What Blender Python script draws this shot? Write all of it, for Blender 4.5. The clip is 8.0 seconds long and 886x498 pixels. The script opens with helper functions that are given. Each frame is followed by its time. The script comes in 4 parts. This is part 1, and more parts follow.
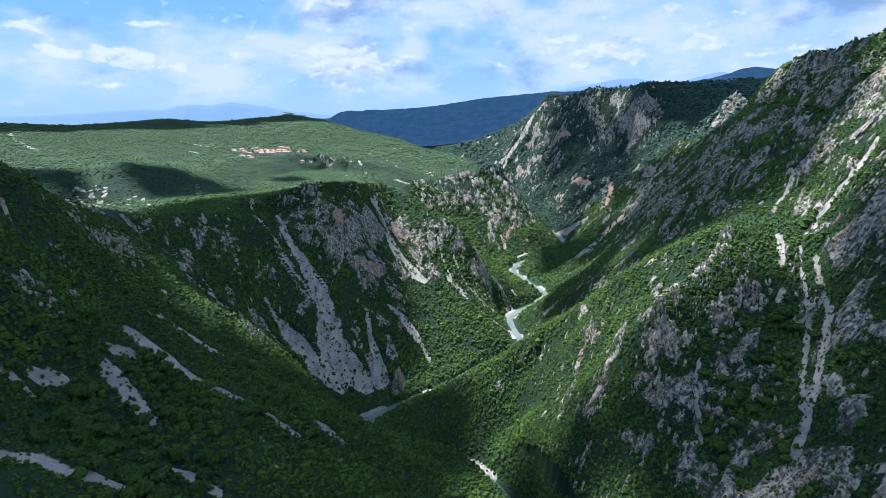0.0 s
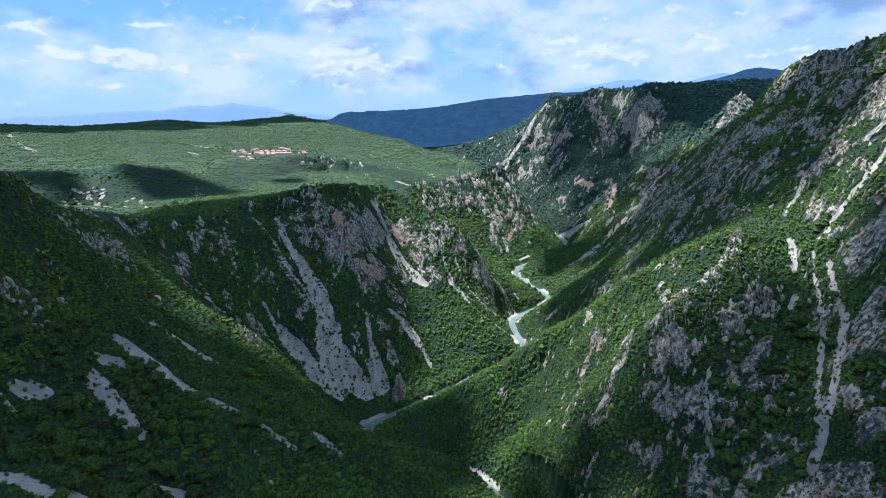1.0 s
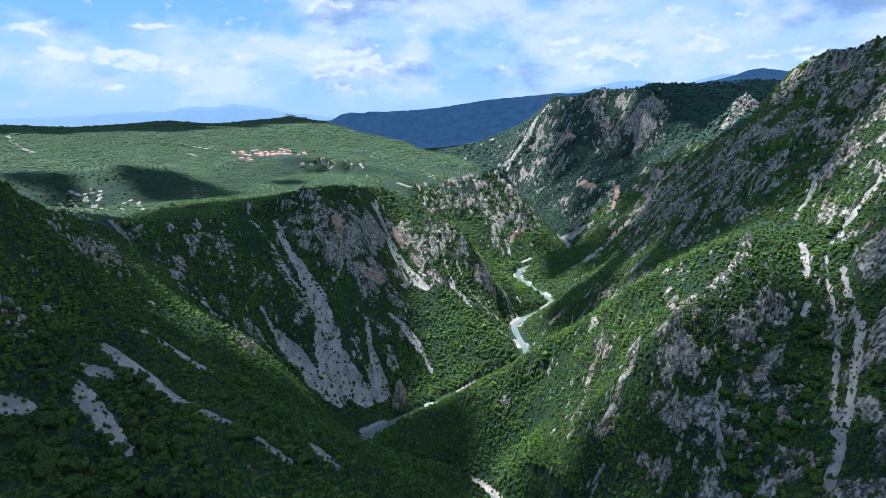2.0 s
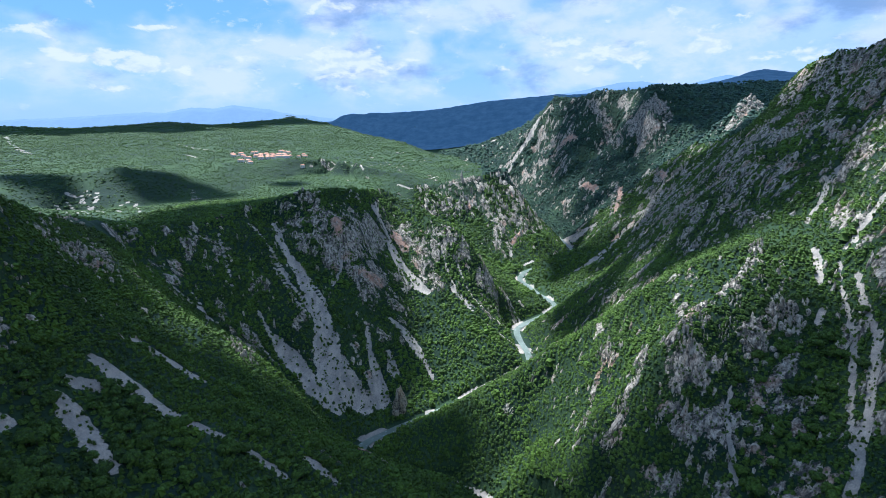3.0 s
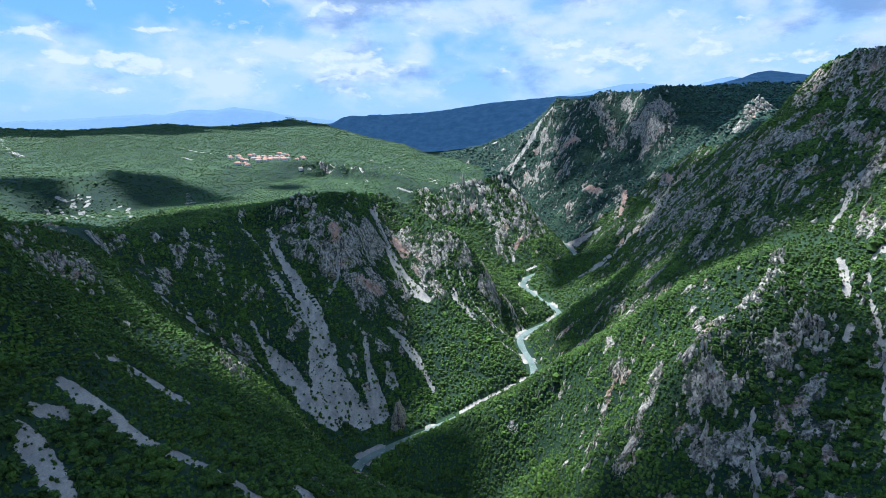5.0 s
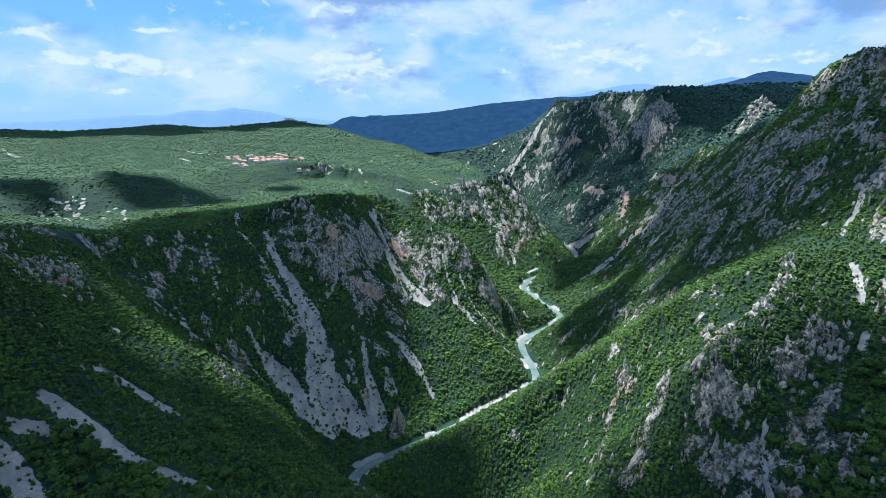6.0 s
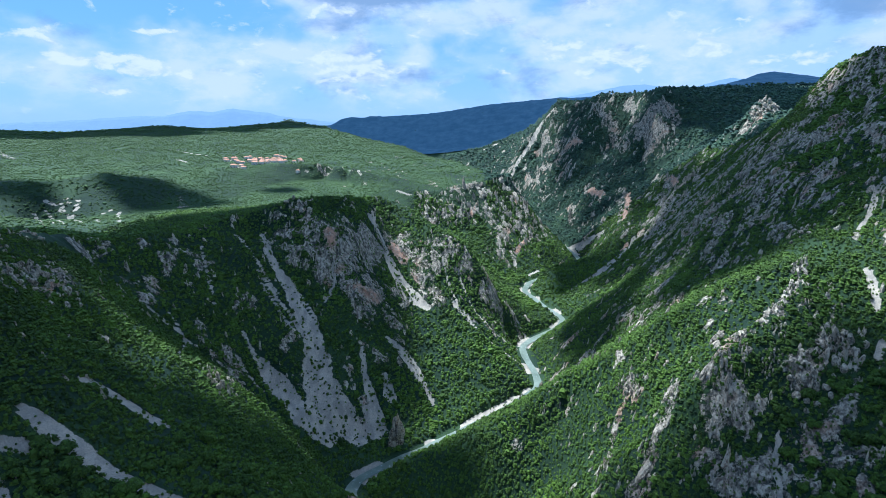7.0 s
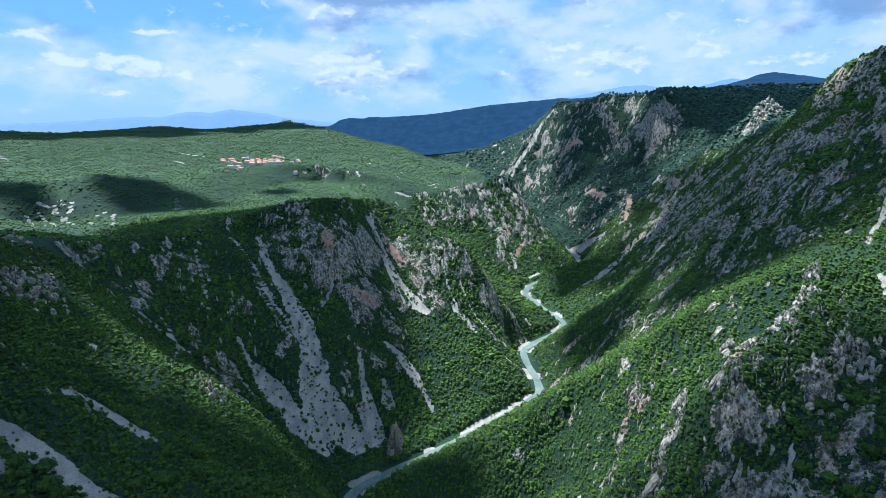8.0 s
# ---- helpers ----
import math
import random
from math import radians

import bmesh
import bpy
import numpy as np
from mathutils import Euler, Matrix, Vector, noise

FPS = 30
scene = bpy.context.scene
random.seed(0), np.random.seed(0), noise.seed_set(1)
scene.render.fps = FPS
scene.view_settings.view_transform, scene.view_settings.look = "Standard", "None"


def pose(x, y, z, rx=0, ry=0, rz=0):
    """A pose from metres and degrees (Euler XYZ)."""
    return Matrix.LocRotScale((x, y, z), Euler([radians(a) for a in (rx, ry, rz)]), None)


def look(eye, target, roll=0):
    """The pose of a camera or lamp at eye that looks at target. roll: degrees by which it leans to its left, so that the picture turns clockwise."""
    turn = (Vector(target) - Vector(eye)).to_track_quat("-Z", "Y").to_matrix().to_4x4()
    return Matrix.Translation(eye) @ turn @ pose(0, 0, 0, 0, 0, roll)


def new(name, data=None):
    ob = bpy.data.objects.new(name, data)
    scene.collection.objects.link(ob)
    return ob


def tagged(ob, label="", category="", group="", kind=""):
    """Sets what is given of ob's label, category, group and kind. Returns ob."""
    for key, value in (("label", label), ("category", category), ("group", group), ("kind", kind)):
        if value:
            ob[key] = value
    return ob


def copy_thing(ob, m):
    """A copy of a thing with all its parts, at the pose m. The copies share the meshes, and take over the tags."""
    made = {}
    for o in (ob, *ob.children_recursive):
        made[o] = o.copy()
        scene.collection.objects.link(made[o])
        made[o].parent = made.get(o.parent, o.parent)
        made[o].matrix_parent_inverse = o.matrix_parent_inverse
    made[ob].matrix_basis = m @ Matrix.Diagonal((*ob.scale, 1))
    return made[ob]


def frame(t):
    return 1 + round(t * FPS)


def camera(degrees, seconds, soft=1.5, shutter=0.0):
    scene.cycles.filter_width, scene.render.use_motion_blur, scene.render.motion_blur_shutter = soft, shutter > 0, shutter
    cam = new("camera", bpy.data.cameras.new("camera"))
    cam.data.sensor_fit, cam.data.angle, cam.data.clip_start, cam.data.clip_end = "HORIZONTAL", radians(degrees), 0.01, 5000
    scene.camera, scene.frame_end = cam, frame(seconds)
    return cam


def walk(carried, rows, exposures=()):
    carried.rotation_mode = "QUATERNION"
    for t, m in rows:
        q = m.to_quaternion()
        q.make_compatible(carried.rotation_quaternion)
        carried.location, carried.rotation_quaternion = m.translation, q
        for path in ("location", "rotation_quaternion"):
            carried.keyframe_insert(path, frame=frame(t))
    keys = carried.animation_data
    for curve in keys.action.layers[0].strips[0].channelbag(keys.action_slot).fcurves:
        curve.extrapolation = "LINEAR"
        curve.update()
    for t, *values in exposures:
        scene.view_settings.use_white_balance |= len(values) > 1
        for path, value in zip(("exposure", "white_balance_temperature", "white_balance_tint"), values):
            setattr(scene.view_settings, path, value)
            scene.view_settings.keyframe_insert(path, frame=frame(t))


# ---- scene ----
# ---------------------------------------------------------------- camera and its flight
cam = camera(76.9, 8.0, soft=0.8)
METRES, EYE, TILT, LEAN, TURN = 110.0, 340.0, -13.2, 0.0, 0.0
ROWS = [
    (0.0, 0.0, 0.0, 0.0, 0.0, 0.0, -0.0),
    (0.5, -0.0006, 0.06, 0.0135, 0.08, 0.05, -0.01),
    (1.0, -0.0027, 0.1203, 0.0279, 0.14, 0.1, -0.05),
    (1.5, -0.0037, 0.1801, 0.0421, 0.2, 0.14, -0.06),
    (3.0, -0.0066, 0.3633, 0.0856, 0.37, 0.31, -0.11),
    (3.5, -0.0084, 0.4242, 0.1004, 0.41, 0.36, -0.12),
    (4.0, -0.009, 0.4851, 0.1147, 0.44, 0.41, -0.12),
    (4.5, -0.0104, 0.5462, 0.1293, 0.45, 0.46, -0.13),
    (6.0, -0.0121, 0.7306, 0.1712, 0.45, 0.57, -0.12),
    (6.5, -0.0136, 0.7915, 0.1846, 0.46, 0.62, -0.12),
    (7.0, -0.015, 0.8522, 0.1974, 0.44, 0.66, -0.12),
    (7.5, -0.0165, 0.9129, 0.2116, 0.41, 0.69, -0.11),
    (8.0, -0.0187, 0.974, 0.2254, 0.37, 0.74, -0.1),
]
walk(cam, [(t, pose(0, 0, EYE, TILT, LEAN, TURN) @ pose(METRES * x, METRES * y, METRES * z, 90 + pitch, roll, yaw)) for t, x, y, z, yaw, pitch, roll in ROWS],
     exposures=[(0.0, 1.22, 5080, 12), (4.0, 1.21, 4900, 11), (8.0, 1.16, 4830, 6)])

# ---------------------------------------------------------------- daylight
SUN = Vector((-0.28, 0.30, 0.91)).normalized()      # towards the sun: near noon, a little ahead and to the left
sun = new("sun", bpy.data.lights.new("sun", "SUN"))
sun.data.energy, sun.data.angle, sun.data.color = 5.0, radians(0.55), (1.0, 0.95, 0.86)
sun.matrix_world = look(SUN * 3000, (0, 0, 0))


class Nodes:
    """Short calls for node trees."""
    def __init__(self, tree):
        self.tree = tree
        tree.nodes.clear()

    def add(self, kind, ins=None, **sets):
        n = self.tree.nodes.new(kind)
        for key, value in sets.items():
            setattr(n, key, value)
        for key, value in (ins or {}).items():
            if isinstance(value, bpy.types.NodeSocket):
                self.tree.links.new(value, n.inputs[key])
            else:
                n.inputs[key].default_value = value
        return n

    def math(self, op, a, b=0.0, c=0.0, clamp=False):
        return self.add("ShaderNodeMath", {0: a, 1: b, 2: c}, operation=op, use_clamp=clamp).outputs[0]

    def mix(self, f, a, b, blend="MIX"):
        n = self.add("ShaderNodeMix", data_type="RGBA", blend_type=blend)
        for i, v in ((0, f), (6, a), (7, b)):
            if isinstance(v, bpy.types.NodeSocket):
                self.tree.links.new(v, n.inputs[i])
            else:
                n.inputs[i].default_value = v if i == 0 else (*v, 1)
        return n.outputs[2]

    def noise(self, vector, scale, detail=5.0, rough=0.55, distort=0.0):
        return self.add("ShaderNodeTexNoise", {"Vector": vector, "Scale": scale, "Detail": detail, "Roughness": rough, "Distortion": distort}).outputs[0]

    def ramp(self, f, *stops):
        n = self.add("ShaderNodeValToRGB", {0: f})
        e = n.color_ramp.elements
        while len(e) < len(stops):
            e.new(0.5)
        for k, (p, col) in enumerate(stops):
            e[k].position, e[k].color = p, (*col, 1) if isinstance(col, tuple) else (col, col, col, 1)
        return n.outputs[0]

    def step(self, v, a, b):
        return self.add("ShaderNodeMapRange", {0: v, 1: a, 2: b, 3: 0.0, 4: 1.0}, interpolation_type="SMOOTHSTEP").outputs[0]


def make_sky():
    world = bpy.data.worlds.new("sky")
    scene.world, world.use_nodes = world, True
    n = Nodes(world.node_tree)
    sky = n.add("ShaderNodeTexSky", sky_type="NISHITA", sun_disc=False, sun_elevation=math.asin(SUN.z), sun_rotation=math.atan2(SUN.x, SUN.y),
                air_density=1.0, dust_density=0.4, ozone_density=3.0)
    way = n.add("ShaderNodeTexCoord").outputs["Generated"]
    flat = n.add("ShaderNodeVectorMath", {0: way, 1: (5.0, 5.0, 10.0)}, operation="MULTIPLY").outputs[0]
    up = n.add("ShaderNodeSeparateXYZ", {0: way}).outputs[2]
    blue = n.add("ShaderNodeVectorMath", {0: sky.outputs[0], "Scale": 0.075}, operation="SCALE").outputs[0]
    # heaps of cloud about the horizon: (x, z) of the way at y = 1, half widths, weight
    split = n.add("ShaderNodeSeparateXYZ", {0: way})
    ahead = n.math("MAXIMUM", split.outputs[1], 0.05)
    u, v = n.math("DIVIDE", split.outputs[0], ahead), n.math("DIVIDE", split.outputs[2], ahead)

    def heaps(spots):
        total = 0.0
        for cu, cv, wu, wv, amount in spots:
            du, dv = n.math("DIVIDE", n.math("SUBTRACT", u, cu), wu), n.math("DIVIDE", n.math("SUBTRACT", v, cv), wv)
            fall = n.math("EXPONENT", n.math("MULTIPLY", n.math("ADD", n.math("MULTIPLY", du, du), n.math("MULTIPLY", dv, dv)), -1.0))
            total = n.math("ADD", total, n.math("MULTIPLY", fall, amount))
        return total
    # a veil of soft, wide cloud
    veil = n.math("ADD", n.math("ADD", n.math("MULTIPLY", n.noise(flat, 0.8, 3.0, 0.5), 0.5), n.math("MULTIPLY", n.noise(flat, 2.0, 5.0, 0.5, 0.3), 0.6)),
                  heaps(((-0.35, 0.115, 0.45, 0.03, 0.20), (-0.30, 0.07, 0.5, 0.03, 0.10), (0.25, 0.14, 0.25, 0.06, 0.16), (0.65, 0.13, 0.3, 0.06, 0.16), (-0.10, 0.20, 0.2, 0.03, 0.12),
                         (-0.55, 0.195, 0.22, 0.03, -0.14), (0.02, 0.115, 0.06, 0.05, -0.14))))
    veil = n.math("MULTIPLY", n.step(veil, 0.46, 0.72), 0.85)
    soft = n.mix(n.step(n.noise(flat, 1.6, 6.0, 0.6), 0.40, 0.60), (0.42, 0.505, 0.615), (0.58, 0.58, 0.595))
    # grey bellies high up
    belly = n.math("ADD", n.math("MULTIPLY", n.noise(flat, 1.7, 7.0, 0.6, 0.2), 0.8), heaps(((-0.10, 0.215, 0.15, 0.022, 0.36), (-0.12, 0.170, 0.10, 0.02, 0.20), (0.72, 0.195, 0.20, 0.03, 0.22), (0.30, 0.20, 0.15, 0.02, 0.10),
                                                                                             (-0.05, 0.085, 0.12, 0.02, 0.10))))
    belly = n.math("MULTIPLY", n.step(belly, 0.44, 0.64), 0.85)
    # crisp white heads
    curl = n.noise(flat, 4.8, 8.0, 0.56, 0.3)
    head = n.math("ADD", n.math("MULTIPLY", curl, 0.9), heaps(((-0.60, 0.105, 0.085, 0.016, 0.26), (-0.525, 0.090, 0.05, 0.012, 0.24), (-0.435, 0.082, 0.02, 0.009, 0.22), (-0.76, 0.150, 0.07, 0.014, 0.22),
                                                              (-0.16, 0.10, 0.10, 0.025, 0.22), (0.17, 0.125, 0.035, 0.016, 0.26), (0.28, 0.115, 0.07, 0.022, 0.20), (-0.48, 0.155, 0.045, 0.006, 0.24),
                                                              (0.43, 0.13, 0.03, 0.03, 0.18), (0.62, 0.115, 0.07, 0.016, 0.18), (-0.58, 0.055, 0.02, 0.008, 0.2), (-0.18, 0.185, 0.05, 0.012, 0.16), (-0.04, 0.175, 0.04, 0.012, 0.18))))
    head = n.math("MULTIPLY", n.step(head, 0.54, 0.68), 0.92)
    lit = n.step(n.math("SUBTRACT", curl, n.noise(n.add("ShaderNodeVectorMath", {0: flat, 1: (0.03, 0.0, -0.07)}, operation="ADD").outputs[0], 4.8, 8.0, 0.56, 0.3)), -0.12, 0.10)
    white = n.mix(lit, (0.50, 0.53, 0.58), (0.64, 0.625, 0.63))
    haze = n.math("SUBTRACT", 1.0, n.step(up, -0.04, 0.16))
    air = n.mix(n.math("MULTIPLY", haze, 0.7), n.mix(0.6, blue, (0.19, 0.38, 0.70)), (0.36, 0.48, 0.60))
    air = n.mix(n.step(up, 0.22, 0.55), air, (0.29, 0.43, 0.70))
    low = n.step(up, 0.0, 0.05)
    seen = n.mix(n.math("MULTIPLY", veil, low), air, soft)
    seen = n.mix(n.math("MULTIPLY", belly, low), seen, (0.19, 0.27, 0.385))
    seen = n.mix(n.math("MULTIPLY", head, low), seen, white)
    back = n.add("ShaderNodeBackground", {0: seen, 1: 0.63})
    n.add("ShaderNodeOutputWorld", {0: back.outputs[0]})


make_sky()

# ---------------------------------------------------------------- materials
def material(name):
    m = bpy.data.materials.new(name)
    m.use_nodes = True
    return m, Nodes(m.node_tree)


def finish(n, colour, rough, bump=None, strength=0.6, distance=1.0, **more):
    ins = {"Base Color": colour if isinstance(colour, bpy.types.NodeSocket) else (*colour, 1), "Roughness": rough, "Specular IOR Level": 0.25}
    if bump is not None:
        ins["Normal"] = n.add("ShaderNodeBump", {"Height": bump, "Strength": strength, "Distance": distance}).outputs[0]
    b = n.add("ShaderNodeBsdfPrincipled", ins)
    for key, value in more.items():
        b.inputs[key.replace("_", " ")].default_value = value
    n.add("ShaderNodeOutputMaterial", {0: b.outputs[0]})


def limestone(n, at):
    """Grey limestone, banded and streaked, with rusty stains and shade painted in its clefts: its colour and its
    relief.
    """
    long = n.add("ShaderNodeVectorMath", {0: at, 1: (1.0, 1.0, 0.35)}, operation="MULTIPLY").outputs[0]
    fine = n.noise(long, 0.35, 8.0, 0.65)
    wide = n.noise(at, 0.035, 4.0, 0.5)
    grey = n.ramp(fine, (0.38, (0.070, 0.061, 0.047)), (0.5, (0.230, 0.194, 0.138)), (0.60, (0.430, 0.364, 0.264)))
    rusty = n.ramp(fine, (0.3, (0.20, 0.10, 0.055)), (0.7, (0.46, 0.28, 0.17)))
    colour = n.mix(n.math("MULTIPLY", n.step(wide, 0.54, 0.72), 0.7), grey, rusty)
    # Crevice shade is painted near-black into the colour where the relief drops.
    cleft_shade = n.noise(n.add("ShaderNodeVectorMath", {0: at, 1: (1.0, 1.0, 0.22)}, operation="MULTIPLY").outputs[0], 0.16, 6.0, 0.7)
    dark = n.step(cleft_shade, 0.46, 0.38)
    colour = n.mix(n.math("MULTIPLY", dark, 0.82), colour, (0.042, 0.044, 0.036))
    return colour, n.math("SUBTRACT", n.math("MULTIPLY", fine, 3.0), n.math("MULTIPLY", dark, 2.5))


def mat_ground():
    m, n = material("hillside")
    at = n.add("ShaderNodeNewGeometry").outputs["Position"]
    rock = n.add("ShaderNodeAttribute", attribute_name="rock").outputs["Fac"]
    scree = n.add("ShaderNodeAttribute", attribute_name="scree").outputs["Fac"]
    rust = n.add("ShaderNodeAttribute", attribute_name="rust").outputs["Fac"]
    breakup = n.noise(n.add("ShaderNodeVectorMath", {0: at, 1: (1.0, 1.0, 0.4)}, operation="MULTIPLY").outputs[0], 0.17, 8.0, 0.7)
    small = n.noise(at, 0.5, 5.0, 0.6)
    breakup = n.math("ADD", n.math("MULTIPLY", breakup, 0.62), n.math("MULTIPLY", n.noise(at, 0.55, 5.0, 0.65), 0.38))
    low = n.ramp(n.noise(at, 0.012, 4.0), (0.40, (0.010, 0.023, 0.010)), (0.60, (0.026, 0.048, 0.014)))
    turf = n.mix(n.step(small, 0.45, 0.7), low, (0.008, 0.019, 0.008))
    grass = n.add("ShaderNodeAttribute", attribute_name="meadow").outputs["Fac"]
    turf = n.mix(n.math("MULTIPLY", n.math("MULTIPLY", grass, 0.7), n.step(n.noise(at, 0.02, 6.0, 0.65), 0.36, 0.60)), turf, (0.043, 0.074, 0.016))
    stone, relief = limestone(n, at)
    stone = n.mix(n.math("MULTIPLY", rust, n.step(breakup, 0.35, 0.6)), stone, (0.42, 0.225, 0.13))
    gravel = n.ramp(n.noise(at, 1.3, 6.0, 0.7), (0.36, (0.26, 0.216, 0.156)), (0.64, (0.44, 0.372, 0.276)))
    drift = n.noise(n.add("ShaderNodeVectorMath", {0: at, 1: (1.0, 0.5, 0.3)}, operation="MULTIPLY").outputs[0], 0.11, 6.0, 0.65)
    gravel = n.mix(n.math("MULTIPLY", n.step(drift, 0.40, 0.62), 0.62), gravel, (0.15, 0.135, 0.11))
    bare = n.step(n.math("ADD", rock, n.math("MULTIPLY", n.math("SUBTRACT", breakup, 0.5), 2.9)), 0.44, 0.56)
    loose = n.step(n.math("ADD", scree, n.math("MULTIPLY", n.math("SUBTRACT", breakup, 0.5), 1.5)), 0.44, 0.54)
    colour = n.mix(loose, n.mix(bare, turf, stone), gravel)
    finish(n, colour, 0.92, n.math("ADD", n.math("MULTIPLY", relief, bare), n.math("MULTIPLY", small, 0.8)), 0.8, 1.0)
    return m


def mat_foliage(name, dark, light):
    m, n = material(name)
    at = n.add("ShaderNodeNewGeometry")
    own = at.outputs["Random Per Island"]
    leaf = n.noise(at.outputs["Position"], 1.6, 4.0, 0.7)
    tree = n.noise(at.outputs["Position"], 0.21, 1.0, 0.5)
    stand = n.noise(at.outputs["Position"], 0.018, 4.0, 0.6)
    tone = n.math("ADD", n.math("MULTIPLY", own, 0.18), n.math("ADD", n.math("ADD", n.math("MULTIPLY", leaf, 0.34), n.math("MULTIPLY", tree, 0.16)), n.math("MULTIPLY", stand, 0.42)))
    colour = n.ramp(tone, (0.32, dark), (0.76, light))
    finish(n, colour, 0.74, leaf, 1.0, 0.6, Specular_IOR_Level=0.16)
    return m


def mat_plain(name, a, b, scale, rough=0.85, **more):
    m, n = material(name)
    at = n.add("ShaderNodeNewGeometry").outputs["Position"]
    grain = n.noise(at, scale, 6.0, 0.65)
    finish(n, n.ramp(grain, (0.3, a), (0.7, b)), rough, grain, 0.4, 0.3, **more)
    return m


def mat_rock():
    m, n = material("limestone")
    at = n.add("ShaderNodeNewGeometry").outputs["Position"]
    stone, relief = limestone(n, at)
    stone = n.mix(n.step(n.noise(at, 0.6, 5.0, 0.6), 0.40, 0.60), stone, (0.45, 0.380, 0.270))
    finish(n, stone, 0.9, relief, 0.9, 1.0)
    return m


def mat_water():
    m, n = material("river_water")
    at = n.add("ShaderNodeNewGeometry").outputs["Position"]
    wide = n.noise(at, 0.05, 4.0)
    ripple = n.noise(at, 0.9, 5.0, 0.6)
    colour = n.ramp(wide, (0.35, (0.090, 0.108, 0.072)), (0.7, (0.175, 0.195, 0.145)))
    white = n.step(n.noise(at, 0.22, 6.0, 0.7), 0.56, 0.68)
    finish(n, n.mix(n.math("MULTIPLY", white, 0.35), colour, (0.58, 0.60, 0.55)), 0.35, ripple, 0.35, 0.4)
    return m


GROUND = mat_ground()
ROCK = mat_rock()
LEAF = mat_foliage("broadleaf_foliage", (0.004, 0.011, 0.010), (0.112, 0.178, 0.017))
SCRUB = mat_foliage("upland_scrub", (0.028, 0.054, 0.015), (0.066, 0.104, 0.020))
# Far foliage: distance haze is mixed in as a bluer, lifted colour.
WOODS = mat_foliage("hazed_mountain_foliage", (0.012, 0.027, 0.029), (0.064, 0.106, 0.048))
WATER = mat_water()
BARK = mat_plain("bark", (0.07, 0.05, 0.04), (0.16, 0.13, 0.10), 3.0)


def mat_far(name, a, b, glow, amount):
    """Woods or rock many kilometres off, the blue of the air painted in as glow."""
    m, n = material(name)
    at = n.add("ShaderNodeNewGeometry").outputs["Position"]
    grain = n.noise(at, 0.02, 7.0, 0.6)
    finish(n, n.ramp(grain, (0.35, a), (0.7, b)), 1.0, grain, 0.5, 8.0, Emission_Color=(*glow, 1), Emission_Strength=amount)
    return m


# Blue air haze goes into the base colour and emission of both.
FAR = mat_far("hazed_distant_woods", (0.012, 0.028, 0.038), (0.050, 0.072, 0.080), (0.016, 0.037, 0.070), 0.74)
HAZE = mat_far("hazed_distant_range", (0.020, 0.026, 0.034), (0.030, 0.040, 0.052), (0.125, 0.20, 0.30), 0.84)
CLOUD = mat_plain("cloud_vapour", (0.80, 0.80, 0.82), (0.92, 0.92, 0.93), 0.01, 1.0)


def mat_thin_cloud(share):
    """Vapour that lets a share of the sun through."""
    m, n = material("thin_cloud_vapour")
    grain = n.noise(n.add("ShaderNodeNewGeometry").outputs["Position"], 0.01, 5.0)
    white = n.add("ShaderNodeBsdfDiffuse", {0: n.ramp(grain, (0.3, (0.80, 0.80, 0.82)), (0.7, (0.92, 0.92, 0.93)))})
    clear = n.add("ShaderNodeBsdfTransparent")
    mixed = n.add("ShaderNodeMixShader", {0: share, 1: white.outputs[0], 2: clear.outputs[0]})
    n.add("ShaderNodeOutputMaterial", {0: mixed.outputs[0]})
    return m


# Shares of sun let through, tuned to the brightness wanted on the ground.
THIN, HALF, DENSE = mat_thin_cloud(0.90), mat_thin_cloud(0.72), mat_thin_cloud(0.40)
PLASTER = mat_plain("plaster", (0.58, 0.52, 0.42), (0.74, 0.68, 0.57), 0.8)
TILES = mat_plain("clay_tiles", (0.36, 0.160, 0.085), (0.48, 0.25, 0.155), 1.5)
GLASS = mat_plain("dark_panes", (0.03, 0.035, 0.04), (0.05, 0.055, 0.06), 1.0, 0.15)


# ---------------------------------------------------------------- the lie of the land
# River, crests, ribs and gullies as lines of (x, y, z); the ground is stretched between them like a skin.
RIVER = [(70, -700, 6), (92, 0, 8), (96, 250, 10), (82, 360, 12), (56, 435, 12), (28, 474, 13), (0, 491, 13), (-32, 500, 13), (-66, 514, 13), (-92, 538, 14), (-86, 562, 14),
         (-57, 586, 15), (-25, 610, 16), (18, 647, 17), (73, 694, 19), (114, 738, 21), (114, 781, 22), (107, 825, 24), (107, 860, 25),
         (129, 890, 26), (174, 934, 27), (190, 968, 29), (167, 1032, 31), (143, 1110, 34), (160, 1160, 36), (222, 1226, 38),
         (284, 1272, 40), (300, 1350, 42), (290, 1450, 45), (272, 1580, 48), (245, 1750, 54), (205, 1960, 64), (130, 2300, 84), (20, 2600, 104), (-80, 3000, 130)]
LAND = []


def lay(what, *points):
    """One line of the land: a crest, rib, gully or foot."""
    LAND.append(points)


lay("crest of the spur", (302, 503, 246), (261, 500, 243), (218, 505, 222), (171, 513, 191), (128, 529, 150), (100, 542, 126), (81, 548, 106), (55, 551, 86), (28, 554, 66), (-5, 558, 47), (-30, 562, 40), (-50, 566, 30), (-62, 568, 20))
lay("front of the spur", (171, 492, 184), (142, 493, 156), (121, 512, 121), (87, 532, 82), (56, 533, 69), (19, 529, 45), (-14, 528, 24))
lay("rib of the spur", (258, 499, 246), (224, 458, 204), (172, 437, 188), (140, 437, 138), (115, 462, 94), (78, 500, 46), (50, 498, 22))
